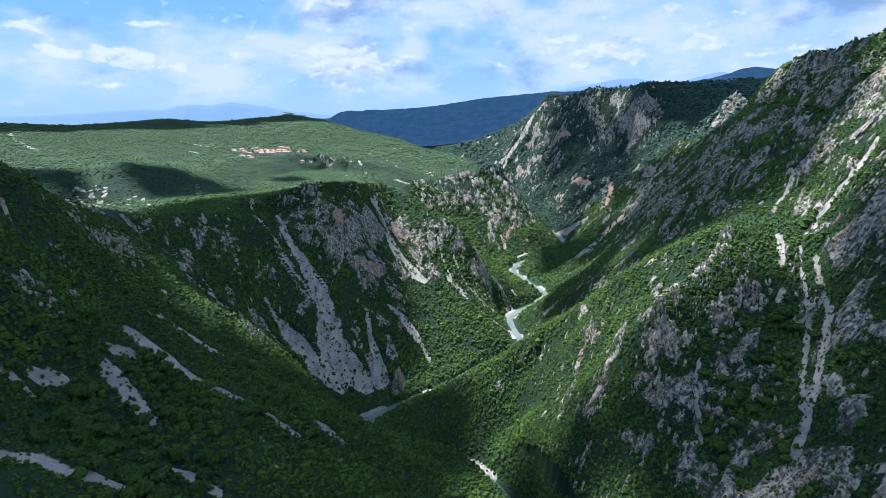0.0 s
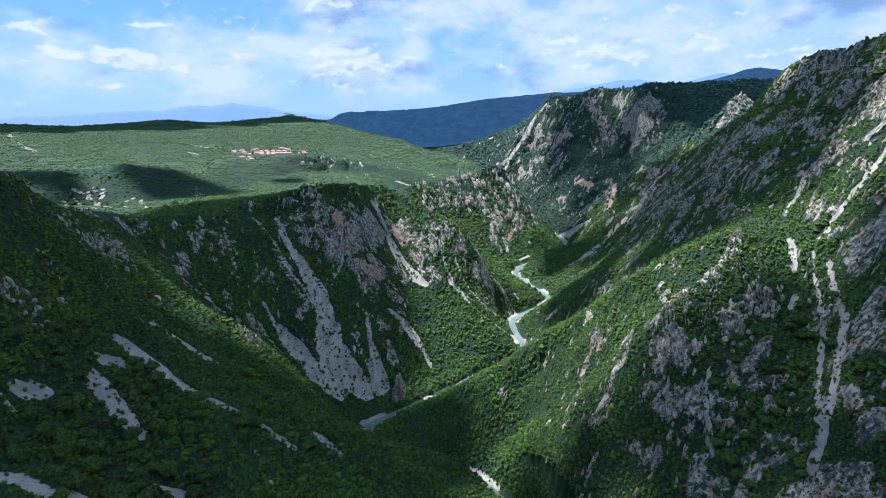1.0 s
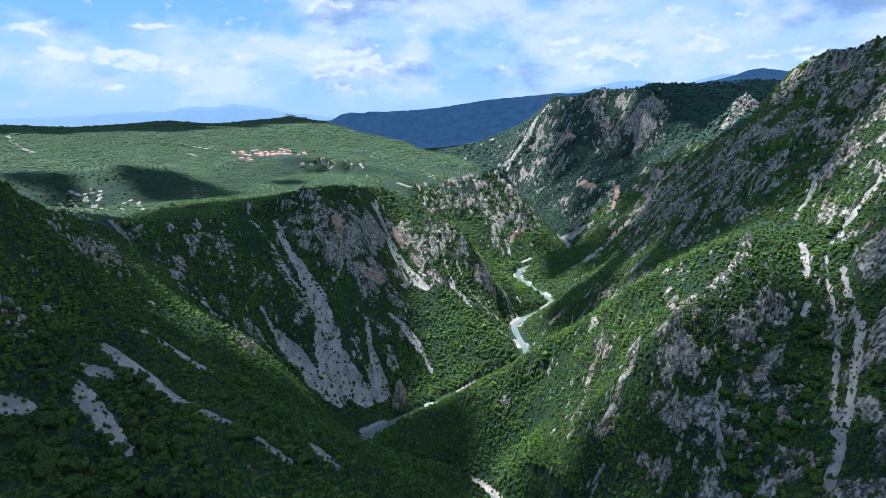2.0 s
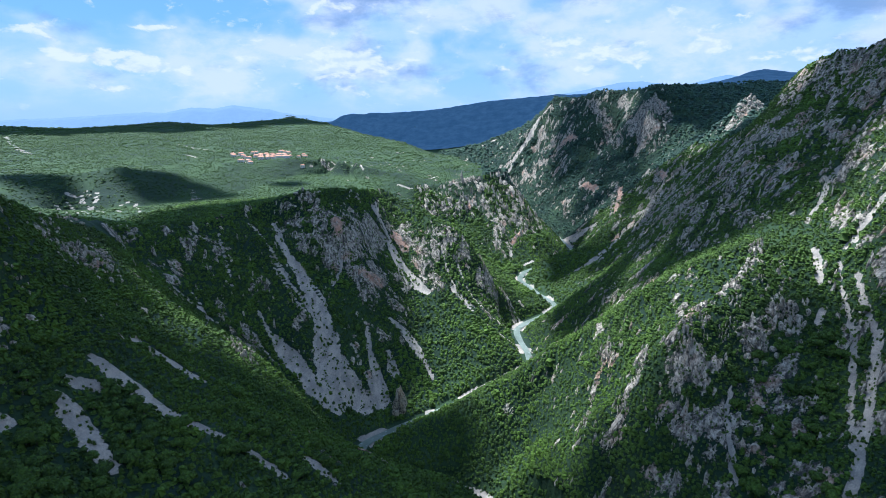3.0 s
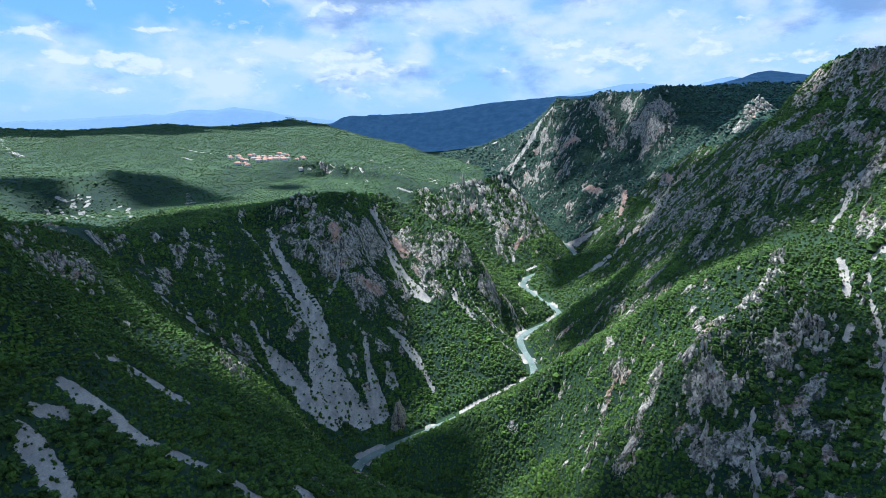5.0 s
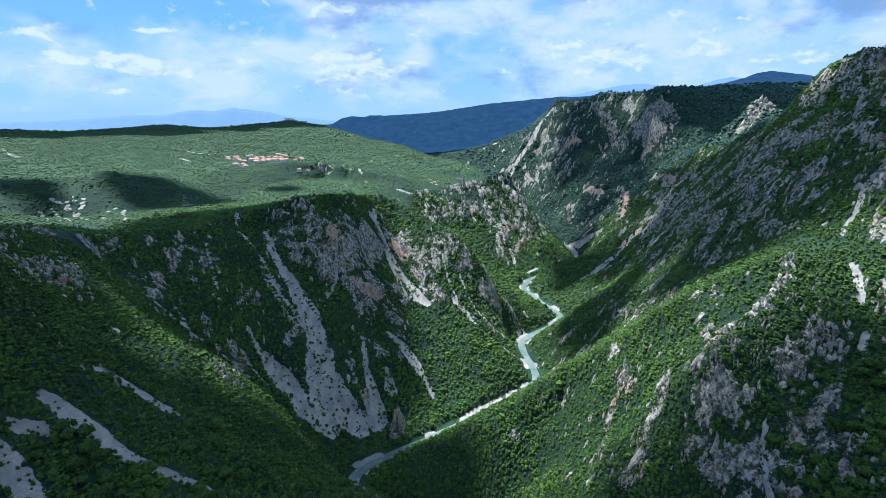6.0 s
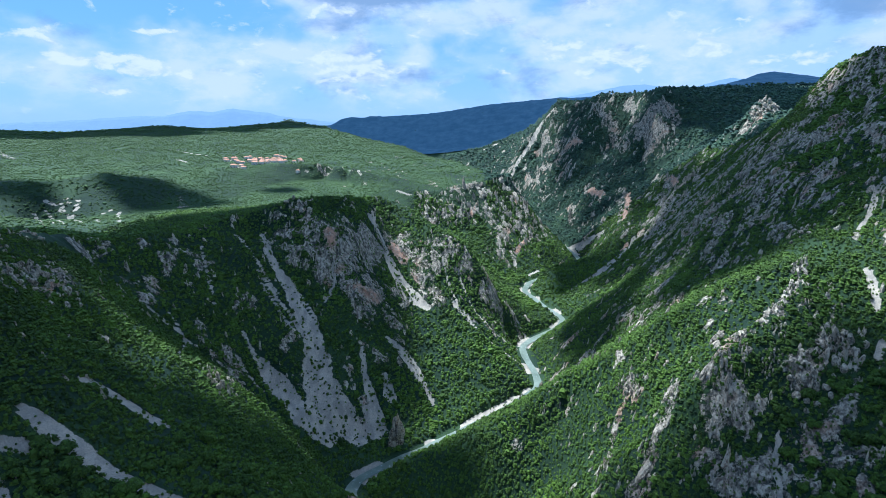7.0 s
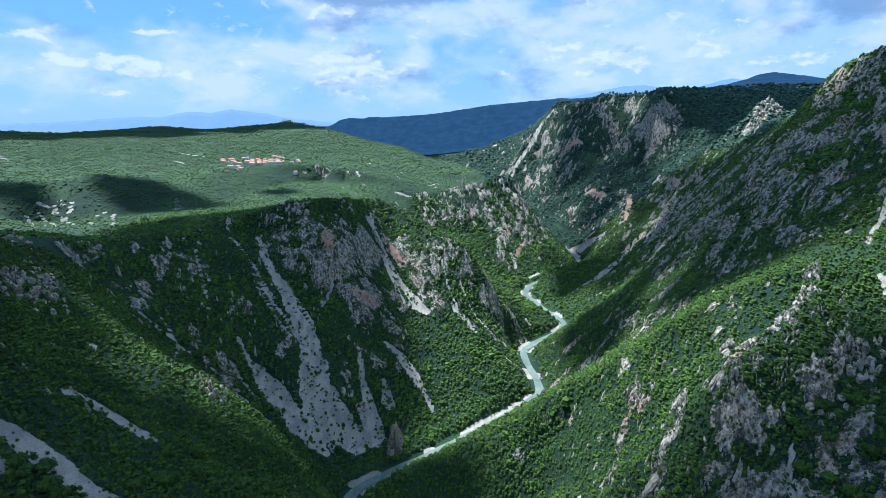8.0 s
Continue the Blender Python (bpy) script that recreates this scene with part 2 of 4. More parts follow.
lay("near rib", (258, 499, 246), (250, 455, 214), (230, 421, 170), (187, 409, 145), (145, 396, 126), (122, 388, 84), (104, 378, 30))
lay("scree gully", (302, 503, 246), (295, 479, 238), (300, 444, 219), (273, 397, 180), (244, 357, 152), (218, 349, 134), (165, 310, 82), (122, 282, 24))
lay("near buttress", (430, 420, 380), (340, 400, 275), (300, 360, 222), (262, 300, 170), (200, 240, 100), (125, 200, 22))
lay("slope above the spur", (302, 503, 246), (345, 522, 277), (338, 551, 290), (385, 594, 322), (417, 592, 368), (452, 625, 410))
lay("high shoulder", (338, 551, 290), (348, 700, 296), (392, 693, 314), (405, 661, 339), (459, 697, 381), (470, 735, 418))
lay("crest of the near mountain", (420, -600, 430), (440, 200, 440), (462, 450, 436), (464, 620, 426), (476, 700, 422), (470, 735, 420), (456, 780, 411), (463, 820, 391), (482, 870, 370), (530, 985, 352), (600, 1150, 338), (628, 1290, 348), (661, 1306, 392), (690, 1318, 362), (800, 1380, 340), (1000, 1500, 380), (1350, 1600, 420))
lay("rib under the near mountain", (463, 820, 391), (333, 783, 247), (302, 628, 249), (276, 676, 209), (241, 658, 181), (204, 653, 143), (165, 670, 80), (132, 705, 26))
lay("front of the pale peak", (661, 1306, 394), (648, 1275, 362), (620, 1262, 318), (590, 1262, 290))
lay("side of the pale peak", (661, 1306, 394), (640, 1312, 366), (622, 1322, 338))
lay("second rib", (530, 985, 352), (440, 960, 270), (352, 945, 188), (280, 940, 90), (222, 960, 38))
lay("third rib", (661, 1306, 383), (540, 1305, 270), (471, 1308, 212), (400, 1260, 130), (356, 1115, 93), (283, 1106, 58), (200, 1068, 36))
lay("crest of the far wall", (953, 2300, 468), (800, 2000, 456), (640, 1840, 443), (600, 1920, 430), (538, 2000, 438), (515, 2060, 436), (493, 2140, 418), (416, 2230, 424), (343, 2230, 343), (259, 2150, 236), (212, 2060, 150), (190, 2040, 72))
lay("shoulder of the far wall", (640, 1840, 449), (546, 1620, 366), (618, 1558, 300), (690, 1430, 310), (690, 1318, 358))
lay("foot of the far wall", (340, 1440, 62), (322, 1560, 70), (306, 1700, 84), (280, 1860, 92), (232, 2000, 80))
lay("orange wall", (618, 1558, 300), (500, 1440, 205), (431, 1427, 157), (353, 1404, 98), (300, 1395, 48))
lay("middle of the far wall", (431, 1427, 157), (397, 1652, 163), (398, 2000, 290), (324, 2126, 200))
lay("buttress of the far wall", (640, 1840, 443), (632, 1740, 350), (583, 1680, 276), (510, 1600, 222))
lay("gully of the far wall", (575, 1965, 430), (560, 1880, 318), (480, 1820, 238), (385, 1770, 168))
lay("rib of the far wall", (515, 2060, 434), (455, 1990, 348), (405, 1920, 262), (318, 1880, 150))
lay("dark mountain", (953, 2300, 468), (1179, 2500, 505), (1371, 2600, 560), (1498, 2620, 553), (2000, 2700, 474), (3000, 2600, 414), (4400, 2600, 414))
lay("bluff crest", (-358, 650, 225), (-308, 735, 217), (-270, 815, 225), (-205, 828, 241), (-160, 860, 243), (-117, 930, 231), (-93, 980, 226), (-76, 1000, 204))
lay("bluff edge", (-93, 980, 226), (-80, 885, 164), (-60, 827, 120), (-48, 745, 72), (-44, 699, 47), (-45, 640, 18))
lay("bluff shoulder", (-93, 980, 226), (-40, 930, 199), (24, 894, 171), (56, 885, 122), (80, 880, 72), (92, 872, 27))
lay("bluff flank", (-60, 827, 120), (-11, 804, 92), (29, 799, 77), (62, 752, 50), (84, 720, 24))
lay("bluff wall", (-301, 652, 175), (-257, 681, 160), (-212, 698, 141), (-170, 752, 138), (-115, 776, 149), (-80, 885, 164))
lay("bluff wall top", (-300, 722, 206), (-242, 809, 200), (-190, 800, 206), (-150, 792, 203), (-112, 850, 200))
lay("bluff foot", (-215, 622, 92), (-180, 630, 72), (-142, 616, 55), (-108, 621, 22), (-72, 634, 15))
lay("left gully", (-358, 650, 225), (-327, 604, 194), (-265, 600, 140), (-205, 592, 84), (-150, 578, 40), (-100, 566, 16))
lay("left spur", (-321, 468, 268), (-284, 466, 231), (-249, 452, 189), (-212, 484, 167), (-198, 540, 134), (-150, 548, 80), (-112, 545, 22))
lay("left crest", (-520, -600, 420), (-400, 0, 380), (-300, 200, 345), (-260, 330, 316), (-294, 400, 290), (-321, 468, 268), (-337, 520, 257), (-358, 650, 225))
lay("left slope", (-190, -300, 260), (-190, 100, 235), (-188, 220, 205), (-188, 290, 195), (-195, 338, 196), (-170, 381, 166), (-185, 430, 158), (-212, 484, 167))
lay("left slope high", (-230, 309, 242), (-234, 352, 236), (-233, 382, 222), (-249, 452, 189))
lay("left slope low", (-40, 0, 130), (-60, 230, 122), (-88, 361, 126), (-71, 419, 91), (-35, 473, 42))
lay("toe of the left slope", (-35, 473, 42), (0, 466, 46), (30, 444, 47), (48, 400, 52), (58, 340, 62), (30, 240, 90), (0, 0, 110))
lay("hollow behind the bluff", (-640, 925, 188), (-560, 960, 195), (-453, 1045, 201), (-400, 1200, 204), (-376, 1333, 212), (-250, 1440, 212), (-150, 1180, 200), (-110, 1060, 196))
lay("brow of the plateau", (-358, 650, 225), (-430, 652, 236), (-560, 680, 238), (-700, 700, 250), (-1000, 760, 270), (-2000, 700, 290))
lay("back of the brow", (-370, 720, 212), (-440, 730, 214), (-540, 745, 216), (-640, 765, 222), (-760, 790, 236))
lay("low hills", (-1700, 900, 270), (-1100, 950, 268), (-690, 987, 246), (-626, 1108, 255), (-516, 1163, 230), (-470, 1433, 252), (-262, 1416, 244), (-133, 1354, 226))
lay("rim of the second bluff", (-82, 1880, 247), (-53, 1800, 241), (13, 1700, 236), (67, 1600, 228), (102, 1500, 221), (142, 1430, 219), (155, 1405, 185), (180, 1375, 148), (192, 1345, 108), (200, 1325, 89), (226, 1300, 69), (244, 1285, 52))
lay("brow of the second bluff", (-133, 1354, 224), (-117, 1300, 205), (-41, 1320, 194), (24, 1350, 204), (79, 1400, 213), (142, 1430, 219))
lay("gully between the bluffs", (-110, 1060, 196), (-40, 1075, 150), (40, 1062, 82), (102, 1061, 48), (136, 1078, 34))
lay("face of the second bluff", (-67, 1200, 145), (-27, 1235, 127), (22, 1250, 118), (73, 1275, 116), (120, 1300, 116), (172, 1300, 83), (226, 1300, 69))
lay("foot of the second bluff", (76, 1120, 63), (113, 1150, 50), (146, 1185, 43), (187, 1220, 42), (230, 1255, 46))
lay("toe of the right bank", (389, 1215, 90), (295, 1195, 76), (241, 1188, 72), (197, 1160, 60), (164, 1115, 42))
lay("plateau", (-2200, 1400, 290), (-958, 1328, 281), (-684, 1570, 270), (-400, 1800, 262), (-113, 1882, 257), (-83, 1900, 245))
lay("plateau skyline", (-4400, 2300, 330), (-2600, 2300, 330), (-1781, 2300, 321), (-1557, 2300, 305), (-1385, 2400, 320), (-1218, 2500, 339), (-1063, 2600, 322), (-889, 2700, 338), (-790, 2780, 350), (-753, 2790, 366), (-715, 2780, 350), (-596, 2700, 338), (-430, 2500, 303), (-206, 2200, 265), (-83, 1900, 245), (20, 1930, 190), (130, 1930, 110))
lay("terraced slope", (-91, 2900, 140), (103, 2750, 211), (230, 2680, 263), (331, 2620, 302), (391, 2480, 342), (416, 2230, 424))
lay("behind the plateau", (-3500, 2900, 250), (-1500, 3000, 250), (-700, 3150, 240), (-300, 2900, 200), (-80, 3000, 130))
lay("blue ridge", (-900, 3600, 290), (-706, 3600, 337), (-616, 3600, 379), (-368, 3620, 385), (-49, 3600, 407), (268, 3600, 458), (654, 3600, 493), (1200, 3600, 520), (2600, 3600, 500), (4400, 3600, 420))
lay("foot of the blue ridge", (-900, 3350, 230), (-300, 3250, 200), (200, 3150, 220), (700, 3050, 300), (1200, 3000, 400))
EDGE = 240.0                                     # height along the rim of the sheet
X0, X1, Y0, Y1, CELL = -4400.0, 4400.0, -700.0, 4900.0, 8.0


def stretch():
    """The skin: heights on a grid, harmonic between the lines, from coarse to fine."""
    lines = [[(x, y, z) for x, y, z in RIVER]] + [list(p) for p in LAND]
    z = None
    for cell in (CELL * 16, CELL * 8, CELL * 4, CELL * 2, CELL):
        nx, ny = int((X1 - X0) / cell) + 1, int((Y1 - Y0) / cell) + 1
        total, count = np.zeros((ny, nx)), np.zeros((ny, nx))
        for k, line in enumerate(lines):
            for (ax, ay, az), (bx, by, bz) in zip(line, line[1:]):
                n = int(math.hypot(bx - ax, by - ay) / cell * 2) + 2
                s = np.linspace(0, 1, n)
                i = np.clip(np.rint((ax + (bx - ax) * s - X0) / cell).astype(int), 0, nx - 1)
                j = np.clip(np.rint((ay + (by - ay) * s - Y0) / cell).astype(int), 0, ny - 1)
                w = 30.0 if k == 0 else 1.0
                np.add.at(total, (j, i), w * (az + (bz - az) * s))
                np.add.at(count, (j, i), w)
        fixed = count > 0
        held = np.where(fixed, total / np.maximum(count, 1e-9), 0)
        if z is None:
            z = np.full((ny, nx), EDGE)
        else:
            gy, gx = np.linspace(0, z.shape[0] - 1, ny), np.linspace(0, z.shape[1] - 1, nx)
            jy, jx = np.minimum(gy.astype(int), z.shape[0] - 2), np.minimum(gx.astype(int), z.shape[1] - 2)
            fy, fx = (gy - jy)[:, None], (gx - jx)[None]
            z = (z[jy][:, jx] * (1 - fy) * (1 - fx) + z[jy + 1][:, jx] * fy * (1 - fx) + z[jy][:, jx + 1] * (1 - fy) * fx + z[jy + 1][:, jx + 1] * fy * fx)
        for _ in range(400 if cell > CELL * 4 else 60):
            z[fixed] = held[fixed]
            p = np.pad(z, 1, mode="edge")
            z = (p[:-2, 1:-1] + p[2:, 1:-1] + p[1:-1, :-2] + p[1:-1, 2:]) / 4
        z = np.where(fixed, 0.6 * held + 0.4 * z, z)
    return z


SKIN = stretch()


def skin(x, y):
    """Smooth heights of the skin at arrays of places."""
    u = np.clip((np.asarray(x, float) - X0) / CELL, 1, SKIN.shape[1] - 3)
    v = np.clip((np.asarray(y, float) - Y0) / CELL, 1, SKIN.shape[0] - 3)
    i, j = u.astype(int), v.astype(int)
    a, b = u - i, v - j

    def weights(f):
        return ((1 - f) ** 3 / 6, (3 * f ** 3 - 6 * f ** 2 + 4) / 6, (-3 * f ** 3 + 3 * f ** 2 + 3 * f + 1) / 6, f ** 3 / 6)
    out = 0
    for dj, wj in enumerate(weights(b)):
        for di, wi in enumerate(weights(a)):
            out = out + wi * wj * SKIN[j + dj - 1, i + di - 1]
    return out


def hash2(i, j, seed):
    h = (i.astype(np.int64) * 374761393 + j.astype(np.int64) * 668265263 + seed * 974634777) & 0xFFFFFFFF
    h = ((h ^ (h >> 13)) * 1274126177) & 0xFFFFFFFF
    return (h ^ (h >> 16)) & 0xFFFF


def perlin(x, y, seed):
    """Gradient noise, about -1 to 1, at arrays of places."""
    i, j = np.floor(x), np.floor(y)
    fx, fy = x - i, y - j
    u, v = fx ** 3 * (fx * (fx * 6 - 15) + 10), fy ** 3 * (fy * (fy * 6 - 15) + 10)

    def corner(di, dj):
        a = hash2(i + di, j + dj, seed) * (2 * math.pi / 65536)
        return np.cos(a) * (fx - di) + np.sin(a) * (fy - dj)
    low = corner(0, 0) * (1 - u) + corner(1, 0) * u
    return 1.5 * (low * (1 - v) + (corner(0, 1) * (1 - u) + corner(1, 1) * u) * v)


def fbm(x, y, size, octaves, seed, gain=0.5):
    out, amp, total = 0.0, 1.0, 0.0
    for k in range(octaves):
        out = out + amp * perlin(x / size + 7.3 * k, y / size - 3.1 * k, seed + k)
        total += amp
        size, amp = size / 2.03, amp * gain
    return out / total


def ridged(x, y, size, octaves, seed):
    out, amp, total = 0.0, 1.0, 0.0
    for k in range(octaves):
        out = out + amp * (1 - 2 * np.abs(perlin(x / size + 5.7 * k, y / size + 2.9 * k, seed + k)))
        total += amp
        size, amp = size / 2.1, amp * 0.5
    return out / total


def ease(v, a, b):
    t = np.clip((v - a) / (b - a), 0, 1)
    return t * t * (3 - 2 * t)


def along(x, y, line):
    """Distance from places to a line of (x, y, value), and the value at the nearest spot."""
    best, val = np.full(np.shape(x), 1e9), np.zeros(np.shape(x))
    for (ax, ay, av), (bx, by, bv) in zip(line, line[1:]):
        dx, dy = bx - ax, by - ay
        s = np.clip(((x - ax) * dx + (y - ay) * dy) / (dx * dx + dy * dy), 0, 1)
        d = np.hypot(x - ax - s * dx, y - ay - s * dy)
        near = d < best
        best, val = np.where(near, d, best), np.where(near, av + s * (bv - av), val)
    return best, val


SCREES, CRAGS, RUSTY = [], [], []


def streak(kind, *points):
    """A scree, crag or rusty wall: a line of (x, y, half width) over the ground."""
    kind.append(points)


streak(SCREES, (-240, 799, 3), (-220, 762, 5), (-197, 741, 6), (-172, 712, 9), (-154, 693, 12), (-142, 662, 17), (-127, 634, 22), (-102, 622, 18))
streak(SCREES, (-195, 640, 5), (-177, 631, 10), (-149, 609, 13), (-122, 600, 12))
streak(SCREES, (-101, 707, 3), (-95, 680, 4), (-83, 658, 6), (-79, 637, 14))
streak(SCREES, (-74, 736, 3), (-54, 728, 7), (-38, 712, 6), (-26, 691, 3), (-16, 670, 2))
streak(SCREES, (-72, 691, 3), (-66, 671, 8))
streak(SCREES, (-199, 336, 4.7), (-191, 336, 7.6), (-181, 336, 7.6), (-170, 333, 6.4), (-159, 333, 5.4), (-145, 336, 3.9), (-122, 342, 3.1), (-96, 333, 3.1))
streak(SCREES, (-199, 312, 3.1), (-191, 321, 3.9))
streak(SCREES, (-208, 390, 3.9), (-202, 396, 5.4), (-190, 399, 5.4), (-170, 399, 3.1))
streak(SCREES, (-195, 300, 3.1), (-185, 291, 7.8), (-178, 288, 7.0), (-168, 279, 5.4), (-159, 273, 3.9))
streak(SCREES, (-91, 363, 3.1), (-81, 357, 4.7), (-71, 351, 3.1))
streak(SCREES, (-182, 204, 4.7), (-174, 210, 4.7), (-165, 213, 4.7), (-156, 216, 4.7), (-145, 219, 3.9))
streak(SCREES, (-137, 249, 3.1), (-128, 249, 4.7), (-114, 246, 3.1))
streak(SCREES, (-208, 243, 2.5), (-201, 246, 2))
streak(SCREES, (-203, 255, 3.5), (-200, 261, 3.5), (-197, 267, 2))
streak(SCREES, (295, 480, 2), (289, 465, 3.5), (282, 450, 3))
streak(SCREES, (276, 432, 1.5), (267, 423, 2.5))
streak(SCREES, (307, 447, 1.5), (298, 426, 2.5), (290, 405, 2), (285, 390, 2.5), (274, 375, 3), (258, 354, 2.5), (249, 342, 3), (236, 327, 2.5), (222, 312, 3), (211, 300, 3))
streak(SCREES, (300, 459, 1.5), (291, 435, 1.5), (281, 405, 2.5), (268, 384, 2), (250, 357, 1.5), (237, 333, 2))
streak(SCREES, (202, 408, 1.5), (191, 390, 1.5), (187, 372, 2), (183, 354, 1.5))
streak(SCREES, (323, 474, 1.5), (314, 462, 1.5), (305, 462, 1.5))
streak(SCREES, (-113, 890, 4), (-94, 873, 4), (-74, 849, 4), (-57, 828, 6), (-42, 813, 8), (-29, 806, 5))
streak(SCREES, (5, 828, 2), (22, 817, 3), (39, 808, 2))
streak(SCREES, (-146, 777, 2), (-142, 765, 2), (-149, 739, 2))
streak(SCREES, (377, 492, 2), (362, 483, 3), (342, 477, 3), (321, 469, 2), (310, 467, 2))
streak(SCREES, (-288, 727, 1), (-259, 679, 2), (-251, 665, 1))
streak(SCREES, (-278, 622, 1), (-257, 605, 2), (-208, 492, 1))
streak(CRAGS, (-266, 413, 4), (-291, 480, 7), (-292, 511, 5))
streak(CRAGS, (-230, 289, 2), (-227, 302, 5), (-224, 305, 3))
streak(CRAGS, (-228, 780, 11), (-185, 806, 15), (-150, 792, 20), (-114, 827, 19), (-86, 885, 11))
streak(CRAGS, (-140, 776, 19), (-101, 776, 21), (-106, 746, 14))
streak(CRAGS, (-205, 828, 12), (-189, 830, 7))
streak(CRAGS, (-76, 881, 15), (-40, 876, 20), (5, 882, 20), (28, 875, 11))
streak(CRAGS, (-43, 850, 11), (-21, 824, 19))
streak(CRAGS, (-224, 624, 8), (-214, 617, 7))
streak(CRAGS, (312, 811, 7), (324, 766, 9), (344, 747, 11), (320, 661, 7))
streak(CRAGS, (390, 775, 9), (391, 708, 10), (381, 593, 8))
streak(CRAGS, (407, 596, 8), (426, 613, 12), (415, 559, 10))
streak(CRAGS, (255, 442, 5), (234, 431, 6), (219, 425, 4))
streak(CRAGS, (224, 398, 11), (178, 383, 13), (158, 403, 8))
streak(CRAGS, (173, 336, 9), (188, 320, 7))
streak(CRAGS, (335, 430, 7), (324, 404, 5))
streak(CRAGS, (199, 462, 5), (180, 443, 5), (167, 437, 4))
streak(CRAGS, (155, 455, 5), (142, 440, 4), (131, 427, 4))
streak(CRAGS, (256, 489, 4), (240, 472, 4), (223, 465, 4))
streak(CRAGS, (135, 486, 4), (117, 467, 3))
streak(CRAGS, (185, 462, 3), (179, 435, 5), (183, 429, 5))
streak(CRAGS, (137, 486, 4), (139, 474, 4))
streak(CRAGS, (155, 456, 3), (148, 441, 4), (143, 435, 3))
streak(CRAGS, (261, 456, 4), (249, 444, 6), (241, 438, 6), (227, 429, 7), (216, 426, 4))
streak(CRAGS, (155, 405, 6), (169, 393, 9), (182, 384, 9), (188, 372, 6))
streak(CRAGS, (208, 399, 8), (222, 402, 9), (238, 405, 7), (221, 381, 7))
streak(CRAGS, (119, 468, 3), (114, 456, 3))
streak(CRAGS, (129, 417, 3), (119, 423, 4), (134, 423, 3))
streak(CRAGS, (168, 342, 7), (179, 333, 8))
streak(CRAGS, (112, 399, 3), (110, 393, 3))
streak(CRAGS, (209, 345, 5), (218, 339, 5))
streak(CRAGS, (247, 306, 5), (253, 309, 6))
streak(CRAGS, (213, 462, 3), (226, 459, 4))
streak(CRAGS, (250, 474, 4), (241, 462, 4))
streak(CRAGS, (202, 471, 3), (193, 441, 4))
streak(CRAGS, (234, 384, 5), (235, 369, 5), (221, 363, 4))
streak(CRAGS, (56, 531, 2.5), (62, 525, 2.5))
streak(CRAGS, (137, 381, 6), (151, 372, 6))
streak(CRAGS, (-269, 417, 5), (-288, 468, 6), (-285, 489, 6))
streak(CRAGS, (-305, 450, 4), (-274, 411, 5))
streak(CRAGS, (-337, 582, 5), (-346, 645, 4))
streak(CRAGS, (-300, 666, 4), (-301, 702, 4), (-279, 714, 3))
streak(CRAGS, (-228, 285, 4), (-230, 306, 5))
streak(CRAGS, (664, 1302, 26), (648, 1280, 24), (625, 1266, 16))
streak(RUSTY, (634, 1268, 7), (626, 1264, 6))
streak(CRAGS, (-479, 1090, 3), (-450, 1031, 10))
streak(RUSTY, (-78, 878, 7), (-65, 865, 7))
streak(RUSTY, (-151, 797, 8), (-150, 792, 7))
streak(RUSTY, (-278, 466, 2), (-281, 479, 2))
streak(RUSTY, (-115, 764, 5), (-92, 768, 5))
streak(SCREES, (-648, 967, 2), (-638, 973, 2), (-624, 971, 2), (-612, 967, 2), (-600, 963, 2), (-525, 870, 2), (-486, 824, 1))
streak(SCREES, (-621, 983, 2), (-612, 967, 2))
streak(SCREES, (-620, 995, 2), (-609, 982, 2))
streak(SCREES, (-605, 999, 2), (-595, 977, 2), (-590, 958, 2))
streak(SCREES, (-639, 945, 2), (-523, 801, 1))
streak(SCREES, (-631, 957, 2), (-616, 948, 2), (-503, 813, 1))
streak(SCREES, (-538, 994, 2), (-442, 832, 1))
streak(SCREES, (-554, 1003, 2), (-550, 993, 2))
streak(SCREES, (-557, 985, 2), (-552, 977, 2))
streak(SCREES, (-501, 879, 2), (-469, 830, 1))
streak(SCREES, (-549, 852, 2), (-522, 822, 1))
streak(SCREES, (-1346, 1771, 4), (-1127, 1492, 3), (-963, 1307, 3), (-897, 1255, 3))
streak(SCREES, (-801, 1665, 3), (-739, 1607, 3), (-666, 1539, 3), (-609, 1512, 3))
streak(SCREES, (-637, 1409, 3), (-601, 1384, 3))
streak(SCREES, (-537, 1445, 3), (-524, 1481, 3))
streak(SCREES, (-445, 1597, 2), (-404, 1591, 2))
streak(SCREES, (-246, 1492, 2), (-197, 1360, 2))
streak(SCREES, (-483, 1363, 2), (-463, 1362, 2))
streak(SCREES, (-109, 1286, 3), (-80, 1284, 3))
streak(CRAGS, (-2, 1278, 12), (29, 1284, 12), (56, 1317, 9))
streak(CRAGS, (10, 1338, 8), (51, 1368, 10), (78, 1389, 7))
streak(CRAGS, (82, 1332, 9), (100, 1302, 14), (118, 1275, 14), (107, 1215, 9))
streak(CRAGS, (153, 1380, 10), (164, 1347, 10), (174, 1320, 10), (200, 1311, 6))
streak(CRAGS, (135, 1251, 9), (137, 1212, 6))
streak(CRAGS, (-49, 1353, 4), (-30, 1374, 4))
streak(RUSTY, (154, 1392, 6), (157, 1380, 5))
streak(RUSTY, (144, 1245, 5), (173, 1305, 4))
streak(RUSTY, (59, 1314, 4), (51, 1296, 4))
streak(SCREES, (138, 1218, 4), (137, 1200, 4))
streak(SCREES, (165, 1194, 3), (188, 1221, 3))
streak(CRAGS, (494, 2004, 14), (524, 1890, 18), (498, 1698, 14))
streak(CRAGS, (415, 1971, 14), (383, 1995, 14))
streak(CRAGS, (647, 1773, 10), (644, 1713, 14), (576, 1569, 10))
